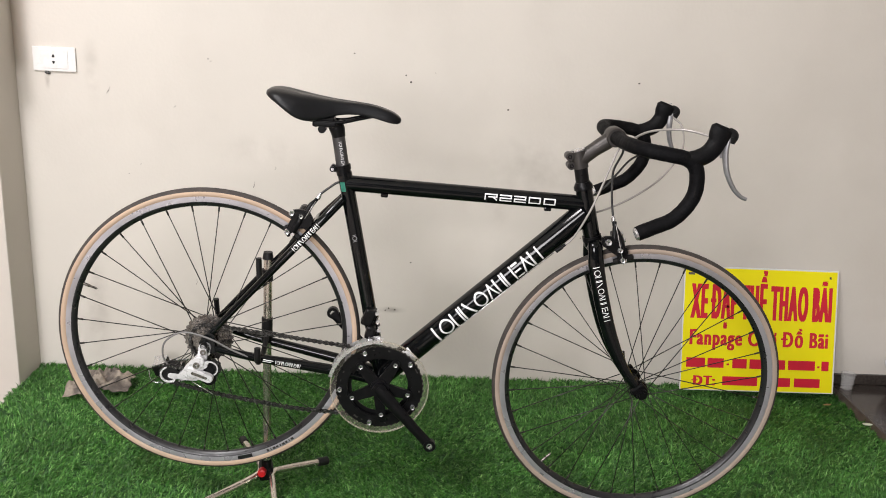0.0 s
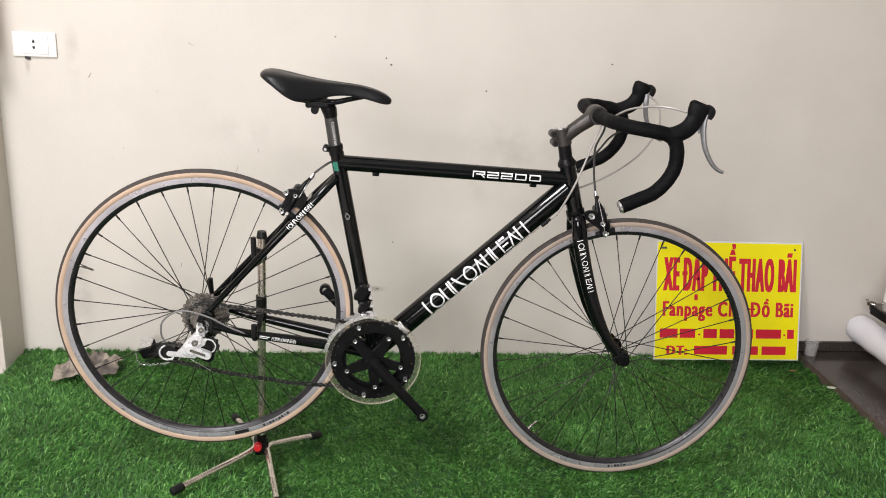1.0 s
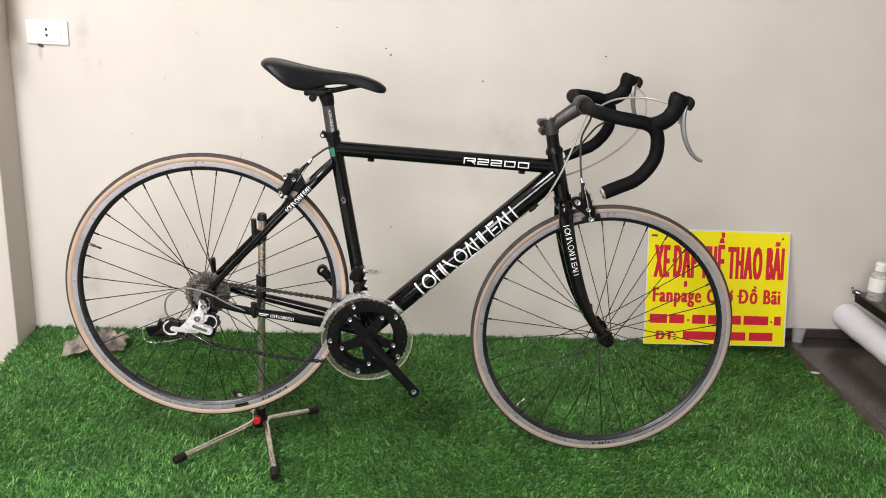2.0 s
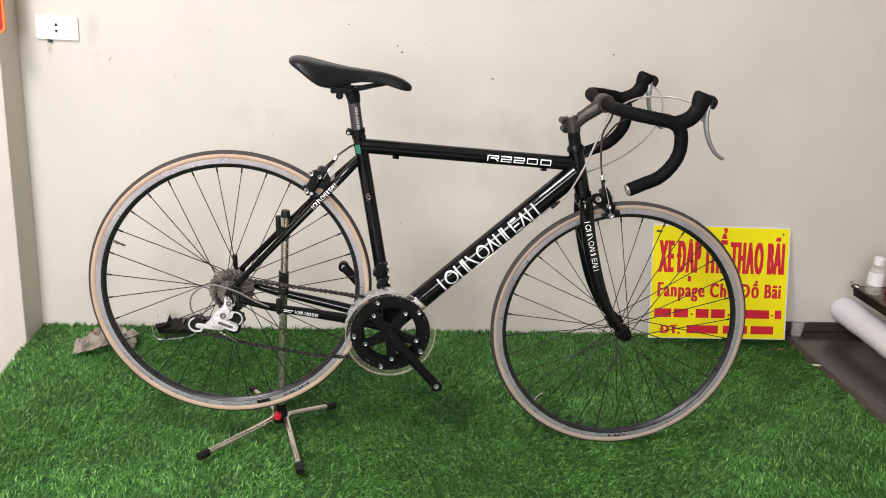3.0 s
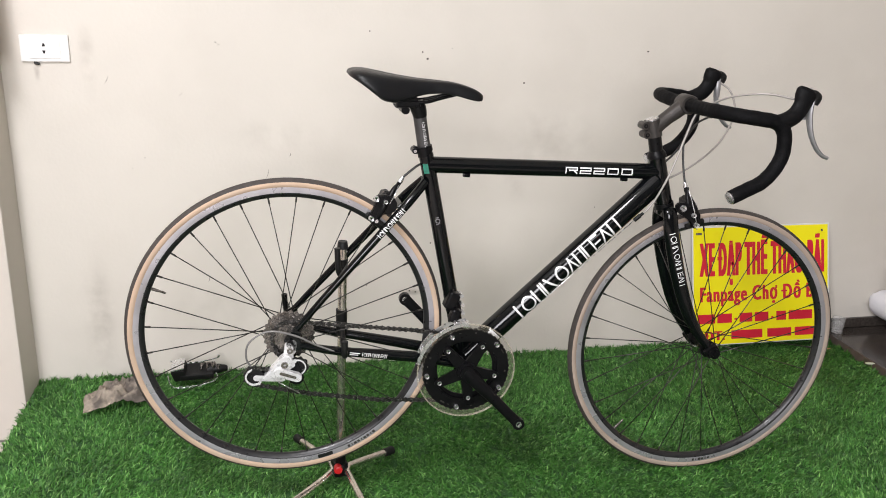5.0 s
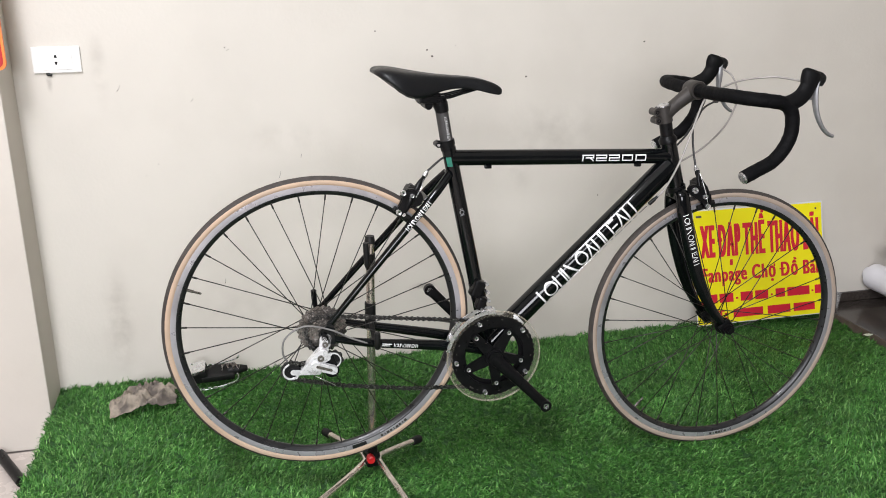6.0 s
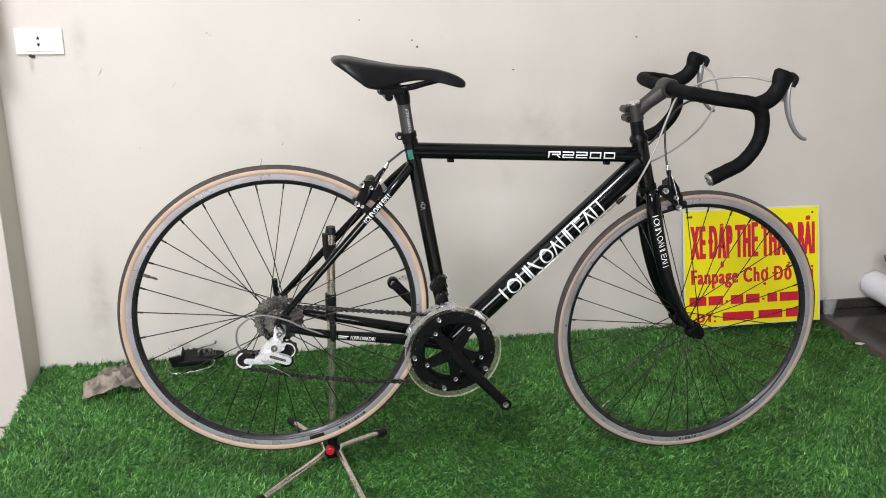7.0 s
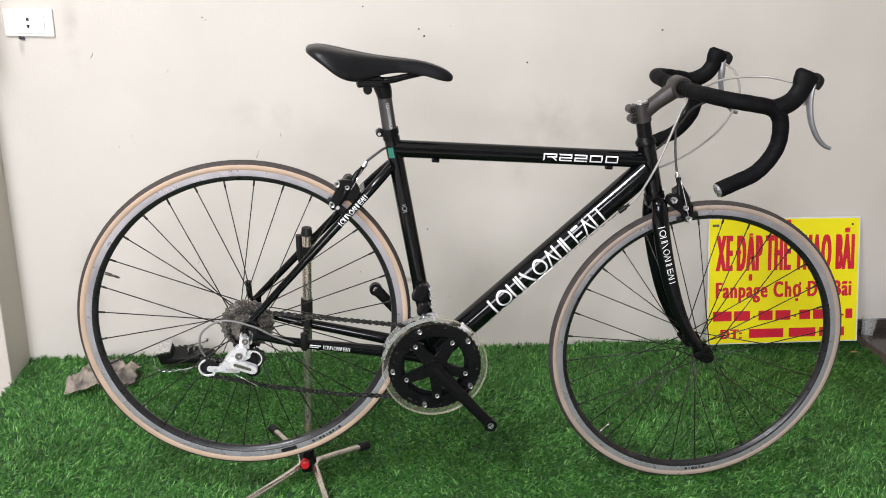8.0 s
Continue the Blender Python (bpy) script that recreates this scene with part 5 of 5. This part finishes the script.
# short hair-like marks
for x, z, l, a in ((-0.857, 0.876, 0.022, 62), (-0.441, 0.612, 0.026, 74), (-0.376, 0.667, 0.012, 80), (-0.560, 0.972, 0.010, 30), (-0.667, 0.838, 0.010, 50), (-0.62, 0.30, 0.018, 82)):
    c, t = math.cos(math.radians(a)) * l / 2, math.sin(math.radians(a)) * l / 2
    tube(bm, spline([(x - c, -0.0006, z - t), (x + 0.0022, -0.0010, z), (x + c, -0.0006, z + t)], 4), [0.0002, 0.0006, 0.0004, 0.0002], 5)
solid("wall_specks", bm, SPECK, "dark fly specks scattered on the plaster", "specks", kind="stuff")

# ---- artificial turf ----
def turf_blades(x0, x1, y0, y1, count, seed):
    """Thousands of narrow bent blades in one mesh; each leans its own way with its tuft."""
    rng = np.random.default_rng(seed)
    # tufts on a jittered grid, several blades each
    per = 9
    n = count // per
    tx, ty = rng.uniform(x0, x1, n), rng.uniform(y0, y1, n)
    sway = 1.3 * np.sin(3.1 * tx + 2.0 * np.sin(2.3 * ty)) + 1.1 * np.cos(4.7 * ty + 1.7 * np.sin(3.7 * tx)) + rng.normal(0, 0.6, n)
    tx, ty, sway = np.repeat(tx, per), np.repeat(ty, per), np.repeat(sway, per)
    m = n * per
    x, y = tx + rng.normal(0, 0.0030, m), ty + rng.normal(0, 0.0030, m)
    x, y = np.clip(x, x0, x1), np.clip(y, y0, y1 - 0.002)
    a = sway + rng.normal(0, 0.75, m)
    tall = np.repeat(rng.uniform(0.75, 1.25, n), per)
    length = rng.uniform(0.012, 0.024, m) * tall
    lean = np.abs(rng.normal(1.08, 0.40, m))
    # blades pressed upright against the wall
    press = np.maximum(np.clip(1 + y / 0.03, 0, 1) * np.clip(0.75 - 0.35 * x, 0.4, 1.0), 0.9 * np.clip(1 - (x1 - x) / 0.02, 0, 1))
    length, lean = length * (1 + 0.15 * press), lean * (1 - 0.5 * press)
    width = rng.uniform(0.0010, 0.0019, m)
    dx, dy = np.cos(a), np.sin(a)
    turn = rng.uniform(0, np.pi, m)
    wx, wy = np.cos(turn) * width, np.sin(turn) * width
    h1, r1 = length * 0.55 * np.cos(lean * 0.6), length * 0.55 * np.sin(lean * 0.6)
    h2, r2 = h1 + length * 0.45 * np.cos(np.minimum(lean * 1.7, 1.9)), r1 + length * 0.45 * np.sin(np.minimum(lean * 1.7, 1.9))
    co = np.empty((m, 5, 3))
    co[:, 0] = np.stack([x - wx, y - wy, 0 * x + 0.003], 1)
    co[:, 1] = np.stack([x + wx, y + wy, 0 * x + 0.003], 1)
    co[:, 2] = np.stack([x + dx * r1 + wx * 0.8, y + dy * r1 + wy * 0.8, h1], 1)
    co[:, 3] = np.stack([x + dx * r1 - wx * 0.8, y + dy * r1 - wy * 0.8, h1], 1)
    co[:, 4] = np.stack([x + dx * r2, y + dy * r2, h2], 1)
    co[..., 1] = np.minimum(co[..., 1], -0.001)
    me = bpy.data.meshes.new("turf_blades")
    base = np.arange(m)[:, None] * 5
    loops = np.concatenate([base + [0, 1, 2, 3], base + [3, 2, 4]], 1).ravel()
    me.vertices.add(m * 5)
    me.vertices.foreach_set("co", co.ravel())
    me.loops.add(m * 7)
    me.loops.foreach_set("vertex_index", loops.astype(np.int32))
    me.polygons.add(m * 2)
    me.polygons.foreach_set("loop_start", (np.arange(m)[:, None] * 7 + [0, 4]).ravel().astype(np.int32))
    me.update(calc_edges=True)
    return me


def turf_material():
    m = bpy.data.materials.new("turf_green")
    m.use_nodes = True
    nt = m.node_tree
    b = nt.nodes["Principled BSDF"]
    geo = nt.nodes.new("ShaderNodeNewGeometry")
    r = nt.nodes.new("ShaderNodeValToRGB")
    e = r.color_ramp.elements
    e[0].position, e[0].color = 0.0, (0.018, 0.075, 0.010, 1)
    e[1].position, e[1].color = 1.0, (0.24, 0.46, 0.13, 1)
    for p, c in ((0.4, (0.041, 0.152, 0.023, 1)), (0.8, (0.078, 0.24, 0.04, 1))):
        x = e.new(p)
        x.color = c
    nt.links.new(geo.outputs["Random Per Island"], r.inputs[0])
    tc = nt.nodes.new("ShaderNodeTexCoord")
    n = nt.nodes.new("ShaderNodeTexNoise")
    n.inputs["Scale"].default_value, n.inputs["Detail"].default_value = 7, 5
    nt.links.new(tc.outputs["Object"], n.inputs["Vector"])
    mr = nt.nodes.new("ShaderNodeMapRange")
    mr.inputs[1].default_value, mr.inputs[2].default_value, mr.inputs[3].default_value, mr.inputs[4].default_value = 0.3, 0.7, 0.7, 1.25
    nt.links.new(n.outputs["Fac"], mr.inputs[0])
    mul = nt.nodes.new("ShaderNodeVectorMath")
    mul.operation = "SCALE"
    nt.links.new(r.outputs[0], mul.inputs[0])
    nt.links.new(mr.outputs[0], mul.inputs["Scale"])
    nt.links.new(mul.outputs[0], b.inputs["Base Color"])
    b.inputs["Roughness"].default_value = 0.5
    b.inputs["Specular IOR Level"].default_value = 0.4
    return m


turf = solid("turf_mat", slab(-1.112, 1.42, -1.75, -0.001, 0.0, 0.004), TURF_BACK, "green artificial turf mat with short bent blades", "turf mat", kind="structure")
blades = new("turf_blades", turf_blades(-1.115, 1.424, -1.2, -0.002, 380000, 4))
blades.data.materials.append(turf_material())
blades.parent = turf
tagged(blades, "green plastic turf blades", kind="stuff")
